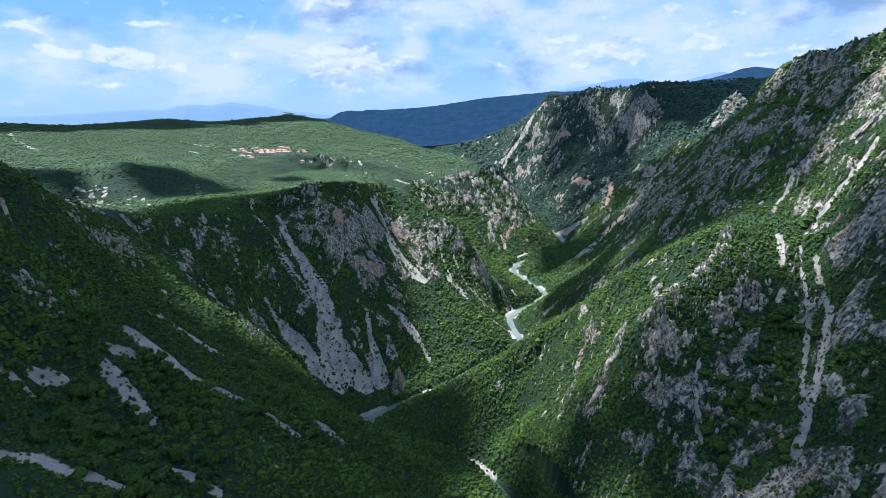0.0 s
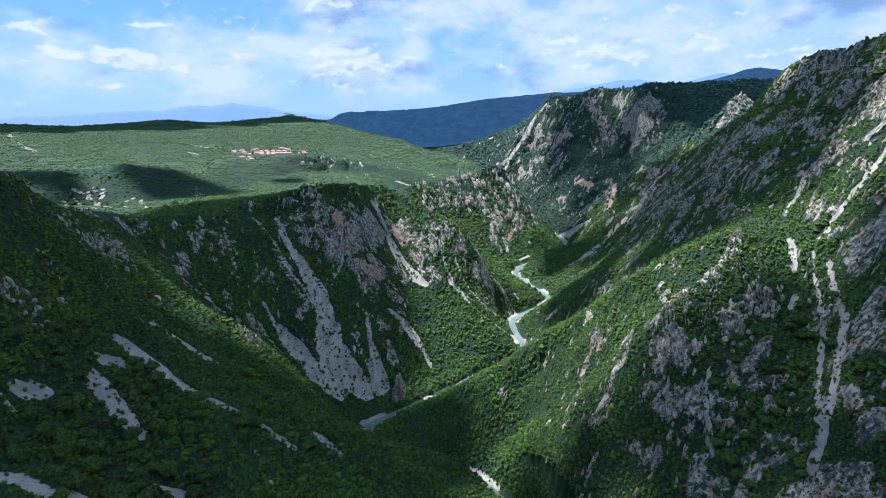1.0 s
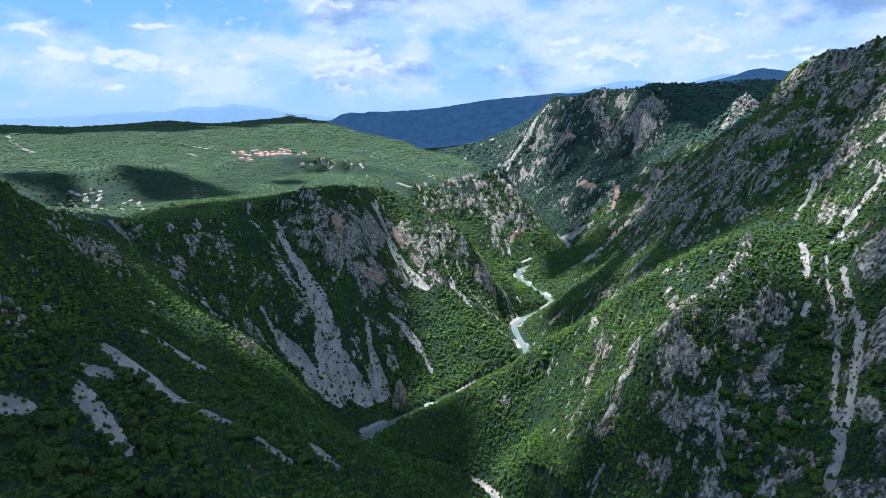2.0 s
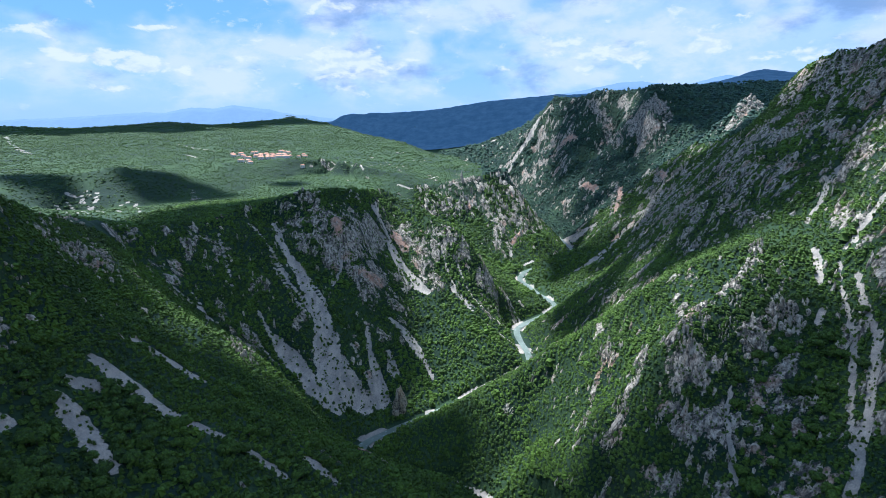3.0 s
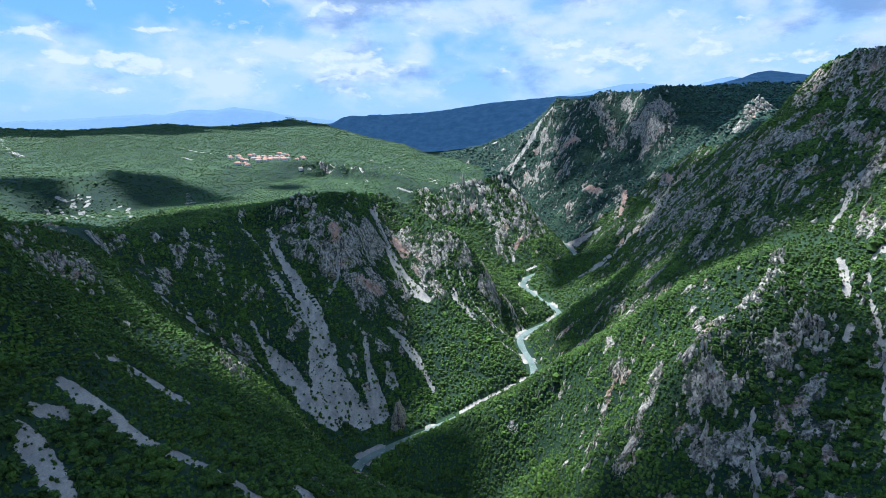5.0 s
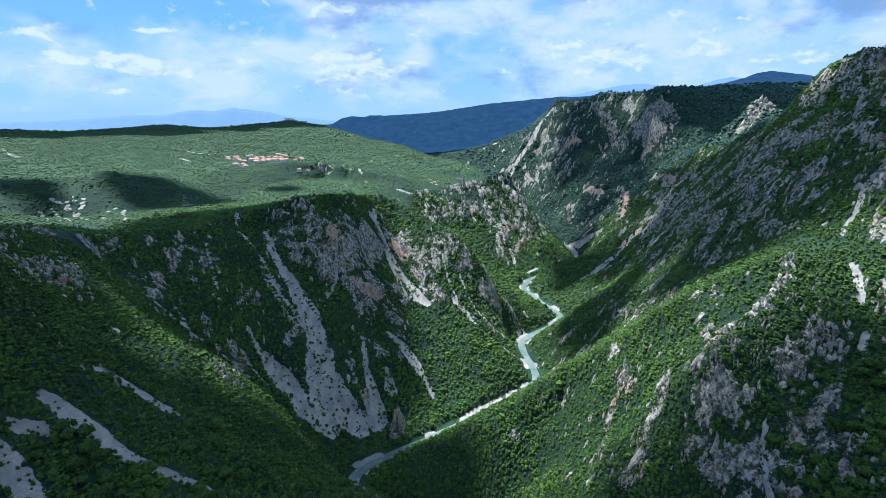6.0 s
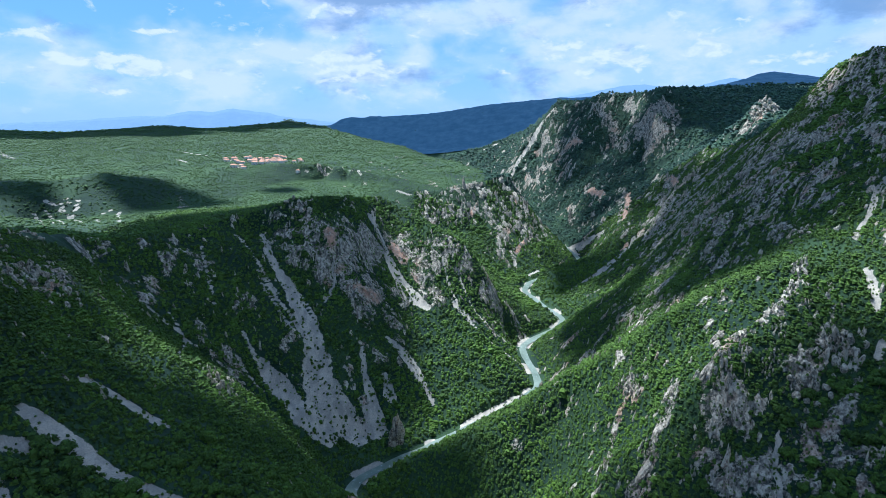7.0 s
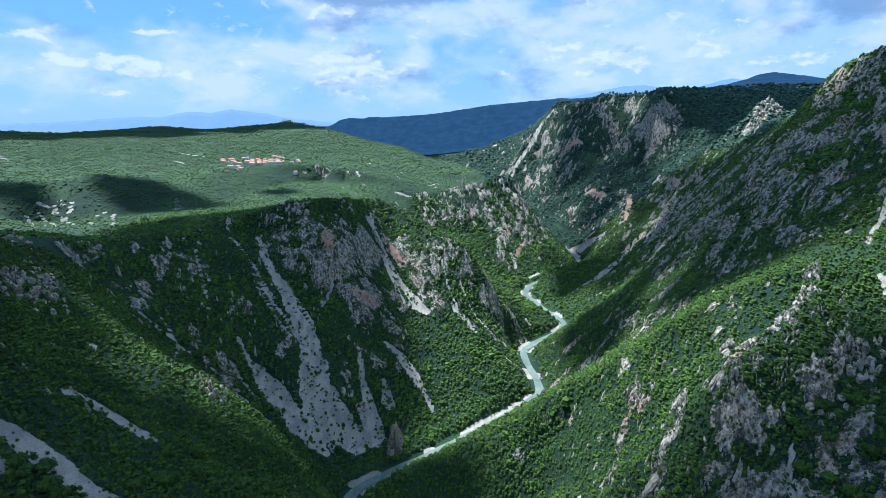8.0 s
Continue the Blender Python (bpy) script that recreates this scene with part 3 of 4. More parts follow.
streak(CRAGS, (581, 1881, 12), (525, 1716, 12))
streak(CRAGS, (390, 1668, 10), (397, 1563, 10))
streak(CRAGS, (438, 1527, 12), (426, 1446, 14), (388, 1320, 9))
streak(CRAGS, (506, 1455, 12), (471, 1284, 14), (451, 1257, 8), (510, 1311, 9))
streak(CRAGS, (339, 1647, 8), (330, 1560, 8))
streak(CRAGS, (390, 1284, 8), (370, 1254, 8))
streak(RUSTY, (391, 1638, 8), (405, 1551, 7))
streak(RUSTY, (441, 1461, 7), (424, 1404, 8), (388, 1320, 6))
streak(RUSTY, (484, 1338, 8), (477, 1269, 6))
streak(RUSTY, (395, 1959, 14), (425, 1923, 10))
streak(RUSTY, (367, 1221, 5), (345, 1185, 4))
streak(SCREES, (363, 1356, 4), (347, 1356, 8), (322, 1389, 9), (297, 1443, 9))
streak(SCREES, (379, 1218, 5), (347, 1173, 7), (310, 1140, 8), (276, 1113, 7), (239, 1092, 4), (206, 1062, 3))
streak(CRAGS, (467, 738, 8), (450, 726, 8), (433, 714, 7))
streak(CRAGS, (468, 696, 8), (409, 612, 8))
streak(CRAGS, (385, 615, 10), (385, 591, 8))
streak(CRAGS, (397, 756, 10), (392, 705, 9))
streak(CRAGS, (362, 789, 9), (329, 723, 8), (329, 690, 7))
streak(CRAGS, (392, 954, 9), (305, 762, 9))
streak(CRAGS, (346, 675, 9), (328, 654, 8), (339, 633, 7))
streak(CRAGS, (413, 708, 7), (378, 633, 6))
streak(CRAGS, (289, 555, 6), (292, 600, 6))
streak(CRAGS, (291, 711, 6), (255, 630, 6))
streak(CRAGS, (272, 804, 6), (246, 747, 5))
streak(CRAGS, (440, 783, 6), (430, 774, 6))
streak(CRAGS, (-201, 828, 9), (-187, 840, 7))
streak(CRAGS, (-178, 786, 16), (-154, 780, 18), (-197, 771, 12))
streak(CRAGS, (-131, 777, 14), (-114, 756, 10), (-105, 741, 8))
streak(CRAGS, (-221, 696, 9), (-227, 672, 7))
streak(CRAGS, (-171, 681, 6), (-180, 663, 5))
streak(CRAGS, (-45, 885, 12), (-19, 870, 12), (-27, 846, 9))
streak(CRAGS, (7, 882, 12), (24, 867, 10))
streak(CRAGS, (-64, 903, 8), (-79, 879, 6))
streak(CRAGS, (50, 870, 7), (54, 861, 5))
streak(CRAGS, (-184, 513, 8), (-218, 627, 8))
streak(SCREES, (-118, 858, 3), (-104, 855, 4), (-86, 852, 4), (-71, 828, 4), (-62, 810, 4), (-46, 804, 3))
streak(SCREES, (-112, 906, 3), (-103, 876, 3))
streak(SCREES, (6, 822, 2), (23, 813, 3), (38, 798, 2))
streak(SCREES, (383, 2218, 9), (349, 2218, 8), (303, 2168, 8), (262, 2125, 7), (225, 2070, 6))

streak(SCREES, (150, 2700, 5), (210, 2660, 5), (262, 2630, 4))
streak(SCREES, (230, 2560, 4), (282, 2530, 5), (330, 2500, 4))
streak(SCREES, (262, 2420, 4), (310, 2400, 4), (352, 2370, 4))

patches = random.Random(12)
for _ in range(46):
    x, y, w = patches.uniform(-230, 60), patches.uniform(1290, 1760), patches.uniform(1.6, 3.6)
    streak(CRAGS, (x, y, w), (x + patches.uniform(4, 12), y - patches.uniform(4, 16), w))


def runnels(x0, x1, y0, y1, many, length, seed):
    """Pale gravel runnels: lines traced down the fall of the slope."""
    rng = random.Random(seed)
    for _ in range(many):
        x, y, w = rng.uniform(x0, x1), rng.uniform(y0, y1), rng.uniform(1.6, 2.2)
        line, reach = [], rng.uniform(0.5, 1.0) * length
        while len(line) * 9.0 < reach:
            gx = float(skin(x + 8, y) - skin(x - 8, y)) / 16
            gy = float(skin(x, y + 8) - skin(x, y - 8)) / 16
            g = math.hypot(gx, gy)
            if g < 0.4:
                break
            line.append((x, y, w * rng.uniform(0.8, 1.3)))
            x, y = x - gx / g * 9.0 + rng.uniform(-1.5, 1.5), y - gy / g * 9.0 + rng.uniform(-1.5, 1.5)
        if len(line) > 3:
            SCREES.append(tuple(line))


runnels(-300, -90, 650, 830, 9, 110, 21)
runnels(-80, 60, 760, 960, 6, 90, 22)
runnels(-320, -210, 470, 640, 4, 80, 23)
runnels(220, 420, 420, 700, 8, 80, 24)
runnels(280, 480, 700, 1050, 7, 110, 25)


def cover(x, y, z, slope, off):
    """How far the ground is rock, scree and rusty rock, each 0 to 1."""
    wobble = fbm(x, y, 24, 4, 41, 0.8)
    def painted(lines, least, low, high, sharp):
        out = np.zeros(np.shape(x))
        for line in lines:
            far = 2.2 * max(max(w for _, _, w in line), least) + 2
            near = np.nonzero((x > min(p[0] for p in line) - far) & (x < max(p[0] for p in line) + far) & (y > min(p[1] for p in line) - far) & (y < max(p[1] for p in line) + far))[0]
            if near.size:
                d, w = along(x[near], y[near], line)
                out[near] = np.maximum(out[near], ease(1 - d / (np.maximum(w, least) * (low + high * wobble[near])), *sharp))
        return out
    scree = painted(SCREES, 1.5, 1.0, 0.6, (-0.25, 0.35))
    bars = ease(fbm(x, y, 60, 2, 71), 0.0, 0.25)
    scree = np.maximum(scree, (1 - ease(off, 6 + 4 * bars, 7 + 7 * bars)) * bars)
    rock = ease(fbm(x, y, 24, 4, 11, 0.6) + 0.35 * fbm(x, y, 160, 2, 15) + 0.45 * (slope - 1.05) + 0.13 * ease(x, 240, 300) * ease(y, 560, 620) - 0.20 * ease(x, 250, 330) * ease(y, 1150, 1300) + 0.16 * ease(x, 110, 160) * ease(460 - y, 0, 40), 0.06, 0.34) * ease(slope, 0.45, 0.8)
    rock = rock * (1 - 0.75 * ease(-60 - x, 0, 60) * ease(620 - y, 0, 60)) * (1 - 0.9 * ease(185 - x, 0, 40) * ease(x, -60, 0) * ease(660 - y, 0, 60))
    mottle = ease(fbm(x, y, 11, 3, 13), -0.22, 0.12)
    rock = np.maximum(rock, painted(CRAGS, 1.0, 1.15, 0.9, (-0.3, 0.5)) * (0.30 + 0.50 * mottle))
    rust = painted(RUSTY, 1.0, 1.0, 0.8, (-0.3, 0.5))
    return np.maximum(rock, rust) * (1 - scree), scree, rust


def land(x, y):
    """Height of the ground, and its cover: z, rock, scree, rust, slope, distance from the river."""
    x, y = np.asarray(x, float), np.asarray(y, float)
    e = 9.0
    z = skin(x, y)
    slope = np.hypot(skin(x + e, y) - skin(x - e, y), skin(x, y + e) - skin(x, y - e)) / (2 * e)
    off, level = along(x, y, RIVER)
    rock, scree, rust = cover(x, y, z, slope, off)
    calm = ease(off, 12, 60)
    far = ease(y, 900, 1800)
    steep = ease(slope, 0.12, 0.7)
    z = z + calm * steep * (ridged(x, y, 95, 3, 3) * (4.0 + 9 * far) + ridged(x, y, 34, 2, 9) * 2.6 * (1 - scree))
    z = z + calm * (fbm(x, y, 260, 3, 21) * 7 * far + fbm(x, y, 14, 2, 17) * 0.9 * (1 - scree))
    z = z + rock * (1 - scree) * (ridged(x, y, 17, 3, 31) * 3.4 + 2.0)
    bank = level - 1.6 + np.maximum(off - 6, 0) * 0.16
    z = np.where(off < 30, np.minimum(np.maximum(z, bank), bank + np.maximum(off - 12, 0) * 1.4), z)
    return z, rock, scree, rust, slope, off


def spaced(stops):
    """Places along an axis: (from, to, step) stretches end to end."""
    out = []
    for a, b, step in stops:
        n = max(1, int(round((b - a) / step)))
        out += [a + (b - a) * k / n for k in range(n)]
    return np.array(out + [stops[-1][1]])


def triangles(name, co, tri, mat, smooth=True):
    mesh = bpy.data.meshes.new(name)
    mesh.vertices.add(len(co))
    mesh.vertices.foreach_set("co", np.ascontiguousarray(co, np.float32).ravel())
    mesh.loops.add(3 * len(tri))
    mesh.loops.foreach_set("vertex_index", np.ascontiguousarray(tri, np.int32).ravel())
    mesh.polygons.add(len(tri))
    mesh.polygons.foreach_set("loop_start", np.arange(0, 3 * len(tri), 3, dtype=np.int32))
    mesh.polygons.foreach_set("use_smooth", np.full(len(tri), smooth, bool))
    mesh.update(calc_edges=True)
    mesh.materials.append(mat)
    return mesh


def grid_faces(ny, nx):
    k = np.arange(ny * nx).reshape(ny, nx)
    a, b, c, d = k[:-1, :-1].ravel(), k[:-1, 1:].ravel(), k[1:, 1:].ravel(), k[1:, :-1].ravel()
    return np.concatenate([np.stack([a, b, c], 1), np.stack([a, c, d], 1)])


def make_ground():
    xs = spaced([(X0, -2000, 60), (-2000, -1000, 22), (-1000, -760, 12), (-760, -450, 5.0), (-450, 520, 3.2), (520, 900, 12), (900, 2000, 28), (2000, X1, 70)])
    ys = spaced([(Y0, 0, 30), (0, 220, 8), (220, 960, 3.2), (960, 1500, 6.5), (1500, 2300, 12), (2300, 3700, 30), (3700, Y1, 60)])
    gx, gy = np.meshgrid(xs, ys)
    z, rock, scree, rust, slope, off = land(gx.ravel(), gy.ravel())
    mesh = triangles("ground", np.stack([gx.ravel(), gy.ravel(), z], 1), grid_faces(len(ys), len(xs)), GROUND)
    for key, value in (("rock", rock), ("scree", scree), ("rust", rust), ("meadow", ease(0.42 - slope, 0.0, 0.25) * ease(gy.ravel(), 700, 1000))):
        mesh.attributes.new(key, "FLOAT", "POINT").data.foreach_set("value", value.astype(np.float32))
    return tagged(new("ground", mesh), "steep limestone gorge slopes with scrub, crags and screes", "ground", kind="structure")


make_ground()


def make_river():
    pts = np.array([(x, y, z) for x, y, z in RIVER], float)
    s = np.concatenate([[0], np.cumsum(np.hypot(*np.diff(pts[:, :2], axis=0).T))])
    t = np.arange(0, s[-1], 5.0)
    c = np.stack([np.interp(t, s, pts[:, k]) for k in range(3)], 1)
    for _ in range(6):
        c[1:-1] = (c[:-2] + 2 * c[1:-1] + c[2:]) / 4
    d = np.gradient(c[:, :2], axis=0)
    d /= np.hypot(d[:, 0], d[:, 1])[:, None]
    side = np.stack([d[:, 1], -d[:, 0]], 1)
    rows = []
    for w in (-1, -0.5, 0, 0.5, 1):
        half = 4.8 + 1.5 * perlin(t / 40, t * 0 + 3.3, 5)
        rows.append(np.concatenate([c[:, :2] + side * (w * half)[:, None], c[:, 2:] - 0.4], 1))
    co = np.stack(rows, 1).reshape(-1, 3)
    mesh = triangles("river", co, grid_faces(len(t), 5)[:, ::-1], WATER)
    tagged(new("river", mesh), "shallow grey-green mountain river with white riffles", "river", kind="structure")


make_river()


# ---------------------------------------------------------------- woods and scrub
def ball(level, seed, rough):
    """A crown: an icosphere knocked out of round, flat underneath; its corners and triangles."""
    bm = bmesh.new()
    bmesh.ops.create_icosphere(bm, subdivisions=level, radius=1.0)
    for v in bm.verts:
        k = 1 + rough * noise.noise(v.co * 1.7 + Vector((seed * 3.7, seed, 0))) + 0.5 * rough * noise.noise(v.co * 4.1 + Vector((0, seed * 2.3, 5)))
        v.co *= k
        v.co.z = max(v.co.z, -0.45)
    bm.verts.index_update()
    co = np.array([v.co for v in bm.verts], np.float32)
    tri = np.array([[v.index for v in f.verts] for f in bm.faces], np.int32)
    bm.free()
    return co, tri


def tuft(seed):
    """A small round bush: two uneven rings of corners under a top."""
    rng = random.Random(seed)
    co = [(0.1 * rng.uniform(-1, 1), 0.1 * rng.uniform(-1, 1), rng.uniform(0.8, 1.05))]
    for r, z, turn in ((0.72, 0.48, 0.0), (1.0, -0.35, 0.8)):
        for k in range(5):
            a, q = turn + k * 1.2566 + rng.uniform(-0.25, 0.25), r * rng.uniform(0.75, 1.2)
            co.append((q * math.cos(a), q * math.sin(a), z + rng.uniform(-0.16, 0.16)))
    tri = []
    for k in range(5):
        a, b, c, d = 1 + k, 1 + (k + 1) % 5, 6 + k, 6 + (k + 1) % 5
        tri += [(0, a, b), (a, c, d), (a, d, b)]
    return np.array(co, np.float32), np.array(tri, np.int32)


def crown(seed, sprays):
    """A tree's crown: a rough core with sprays of leaves standing out of it, flat underneath; its corners and triangles."""
    rng = random.Random(seed)
    co, tri = ball(1, seed, 0.5) if sprays > 6 else tuft(seed)
    co, tri = [tuple(c * 0.90) for c in co], [tuple(t) for t in tri]
    for i in range(sprays):
        up = 1 - 1.35 * (i + 0.5) / sprays
        a = i * 2.39996 + rng.uniform(-0.4, 0.4)
        out = Vector((math.cos(a) * math.sqrt(1 - up * up), math.sin(a) * math.sqrt(1 - up * up), up)) * rng.uniform(0.80, 1.02)
        tilt = (out + Vector((rng.uniform(-1, 1), rng.uniform(-1, 1), rng.uniform(-0.5, 1.0))) * 0.75).normalized()
        side = tilt.orthogonal().normalized()
        turn = Matrix.Rotation(rng.uniform(0, 6.28), 3, tilt)
        size = rng.uniform(0.24, 0.42)
        k = len(co)
        for b in (0.0, 2.1, 4.2):
            co.append(tuple(out + turn @ (Matrix.Rotation(b + rng.uniform(-0.4, 0.4), 3, tilt) @ side) * size))
        tri.append((k, k + 1, k + 2))
    return np.array(co, np.float32), np.array(tri, np.int32)


def scatter(x0, x1, y0, y1, step, seed):
    rng = np.random.default_rng(seed)
    gx, gy = np.meshgrid(np.arange(x0, x1, step), np.arange(y0, y1, step))
    x, y = gx.ravel() + rng.uniform(-0.5, 0.5, gx.size) * step, gy.ravel() + rng.uniform(-0.5, 0.5, gx.size) * step
    return x, y, rng


def wood(name, boxes, sprays, size, label, seed, thin=0.0, flat=1.0, mat=LEAF, on_rock=False):
    """One joined mesh of crowns over the given stretches (x0, x1, y0, y1, step)."""
    kinds = [crown(seed * 20 + k, sprays) for k in range(9)]
    cos, tris, base = [], [], 0
    for b, box in enumerate(boxes):
        x, y, rng = scatter(*box[:4], box[4] * 0.80, seed * 10 + b)
        z, rock, scree, rust, slope, off = land(x, y)
        gap = fbm(x, y, 45, 3, 61)
        keep = rng.uniform(0, 1, x.size)
        chance = (1 - (0.58 + 0.15 * ease(y, 900, 1100)) * ease(rock, 0.25, 0.6)) * (1 - 0.8 * rust) * (1 - (0.84 - 0.66 * ease(fbm(x, y, 15, 2, 63), 0.04, 0.26)) * ease(scree, 0.04, 0.3)) * (1 - thin * ease(gap, -0.1, 0.35)) * ease(off, 9, 12) * np.minimum(np.hypot(1, slope) / 1.62, 1)
        if on_rock:
            chance = 0.28 * ease(rock, 0.12, 0.3) * (1 - 0.6 * rust) * (scree < 0.3)
        ok = keep < chance
        x, y, z, rock, scree = x[ok], y[ok], z[ok], rock[ok], scree[ok]
        n = x.size
        stand = 0.85 + 0.35 * fbm(x, y, 70, 2, 81)
        r = size * box[4] * 0.5 * stand * np.exp(rng.normal(0.0, 0.30, n)) * (1 - np.maximum(0.36 * ease(rock, 0.2, 0.7), 0.30 * ease(scree, 0.1, 0.5)))
        tall = r * rng.uniform(0.8, 1.35, n) * flat
        turn = rng.uniform(0, 2 * math.pi, n)
        which = rng.integers(0, len(kinds), n)
        for k, (co, tri) in enumerate(kinds):
            m = np.nonzero(which == k)[0]
            ca, sa = np.cos(turn[m])[:, None], np.sin(turn[m])[:, None]
            px = x[m, None] + (co[:, 0] * ca - co[:, 1] * sa) * r[m, None]
            py = y[m, None] + (co[:, 0] * sa + co[:, 1] * ca) * r[m, None]
            pz = z[m, None] + (co[:, 2] * 1.0 + 0.32) * tall[m, None]
            cos.append(np.stack([px, py, pz], 2).reshape(-1, 3))
            tris.append((tri[None] + (base + np.arange(m.size) * len(co))[:, None, None]).reshape(-1, 3))
            base += m.size * len(co)
    mesh = triangles(name, np.concatenate(cos), np.concatenate(tris), mat, smooth=False)
    return tagged(new(name, mesh), label, "trees", kind="stuff")


wood("oak_scrub", [(-330, -20, 190, 600, 2.75), (-20, 150, 300, 600, 2.6), (150, 400, 255, 600, 2.7)], 6, 1.30, "dense green oak scrub covering the near gorge slopes", 1, 0.1, 1.05)
wood("gorge_wood", [(-420, 470, 600, 960, 3.5), (400, 560, 330, 960, 4.0), (90, 560, 960, 1400, 4.6), (-70, 90, 985, 1300, 4.6)], 4, 1.3, "dark green scrub on the bluff and the far banks", 2, 0.15, 1.0)
wood("plateau_scrub", [(-950, 90, 960, 1500, 5.2), (-1300, 90, 1500, 2250, 7.6), (-1300, -950, 960, 1500, 7.0), (-700, -420, 640, 960, 5.6), (-1300, -700, 600, 960, 8.0), (-1300, -60, 2250, 2800, 11.0), (-2100, -1300, 1000, 2400, 13.0), (-2500, -1300, 2400, 2950, 15.0)], 0, 0.86,
     "low green scrub over the plateau", 3, 0.25, 0.50, SCRUB)
wood("mountain_wood", [(90, 700, 1400, 2300, 7.0), (700, 1500, 1300, 2350, 11.0), (560, 800, 960, 1400, 9.0), (-120, 450, 2300, 3060, 12.0)], 0, 1.25,
     "dark woods on the walls and slopes of the far mountain", 6, 0.15, 1.0, WOODS)

wood("crag_bushes", [(-330, -20, 230, 600, 2.6), (100, 400, 270, 600, 2.6), (-320, 100, 600, 960, 2.9), (200, 500, 600, 900, 3.4)], 0, 0.92, "small dark bushes clinging to the limestone", 7, 0.0, 1.1, LEAF, True)

# ---------------------------------------------------------------- small bare rocks between the trees
def slivers(name, boxes, wide, high, label, seed, share):
    """Countless blades of limestone that stand out of the steep ground, in one mesh."""
    kinds = []
    for k in range(6):
        co, tri = ball(2, 300 + seed * 10 + k, 0.9)
        co = co.copy()
        layer = np.floor((co[:, 2] + 0.5) * 3.2).astype(int)
        shift = np.random.default_rng(900 + seed * 10 + k).uniform(-0.22, 0.22, (8, 2))
        co[:, :2] = co[:, :2] * (1 - 0.42 * np.clip(co[:, 2:3], 0, 1)) + shift[np.clip(layer, 0, 7)] * (co[:, 2:3] > -0.2)
        kinds.append((co, tri))
    cos, tris, base = [], [], 0
    for b, box in enumerate(boxes):
        x, y, rng = scatter(*box, seed * 10 + 500 + b)
        z, rock, scree, rust, slope, off = land(x, y)
        streaks = ridged(x + 0.4 * y, y * 0.35, 22, 2, 77) + 0.7 * fbm(x, y, 90, 2, 79)
        ok = (rng.uniform(0, 1, x.size) < share * (ease(streaks, 0.1, 0.7) * ease(slope, 0.45, 0.9) + 0.6 * ease(rock, 0.2, 0.6))) & (scree < 0.2) & (off > 25) & (slope > 0.6)
        gx, gy = (skin(x + 6, y) - skin(x - 6, y)) / 12, (skin(x, y + 6) - skin(x, y - 6)) / 12
        x, y, z, gx, gy = x[ok], y[ok], z[ok], gx[ok], gy[ok]
        n = x.size
        w = wide * np.exp(rng.normal(0, 0.4, n))
        h = high * np.exp(rng.normal(0, 0.45, n))
        long = rng.uniform(0.6, 1.5, n)
        g = np.maximum(np.hypot(gx, gy), 1e-3)
        ux, uy = gx / g, gy / g
        which = rng.integers(0, len(kinds), n)
        for k, (co, tri) in enumerate(kinds):
            m = np.nonzero(which == k)[0]
            a, c, t = co[:, 0] * 0.85, co[:, 1], co[:, 2] + 0.25
            down, side, up = c[None] * (w * long)[m, None], a[None] * w[m, None], t[None] * h[m, None]
            px = x[m, None] + ux[m, None] * (down + 0.15 * up) - uy[m, None] * side
            py = y[m, None] + uy[m, None] * (down + 0.15 * up) + ux[m, None] * side
            pz = z[m, None] + up + down * g[m, None] * 0.9
            cos.append(np.stack([px, py, pz], 2).reshape(-1, 3))
            tris.append((tri[None] + (base + np.arange(m.size) * len(co))[:, None, None]).reshape(-1, 3))
            base += m.size * len(co)
    mesh = triangles(name, np.concatenate(cos), np.concatenate(tris), ROCK, smooth=False)
    return tagged(new(name, mesh), label, "rocks", kind="stuff")


slivers("limestone_blades", [(90, 470, 330, 640, 5.5), (170, 520, 640, 1000, 7.5), (-330, 100, 600, 960, 7.0), (-330, -60, 250, 600, 12.0)], 1.35, 2.5,
        "pale blades of limestone standing among the trees", 4, 0.30)
slivers("far_blades", [(-60, 250, 1180, 1420, 8.0), (260, 680, 1150, 2200, 15.0)], 2.6, 4.2, "grey ribs of limestone on the distant walls", 5, 0.6)


# ---------------------------------------------------------------- distance and clouds
def backdrop(name, xs, ys, lift, keep, mat, label):
    gx, gy = np.meshgrid(xs, ys)
    x, y = gx.ravel(), gy.ravel()
    z = land(x, y)[0] + lift + fbm(x, y, 60, 3, 91) * 5
    tri = grid_faces(len(ys), len(xs))
    tri = tri[keep(x, y)[tri].all(1)]
    return tagged(new(name, triangles(name, np.stack([x, y, z], 1), tri, mat)), label, "mountain", kind="structure")


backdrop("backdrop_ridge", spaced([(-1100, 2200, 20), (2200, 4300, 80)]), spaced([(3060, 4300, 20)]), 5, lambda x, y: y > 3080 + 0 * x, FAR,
         "long wooded ridge with blue haze painted in")
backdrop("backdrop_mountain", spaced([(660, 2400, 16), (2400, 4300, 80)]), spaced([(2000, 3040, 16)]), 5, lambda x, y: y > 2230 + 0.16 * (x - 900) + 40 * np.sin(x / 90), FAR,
         "dark wooded mountain with blue haze painted in")


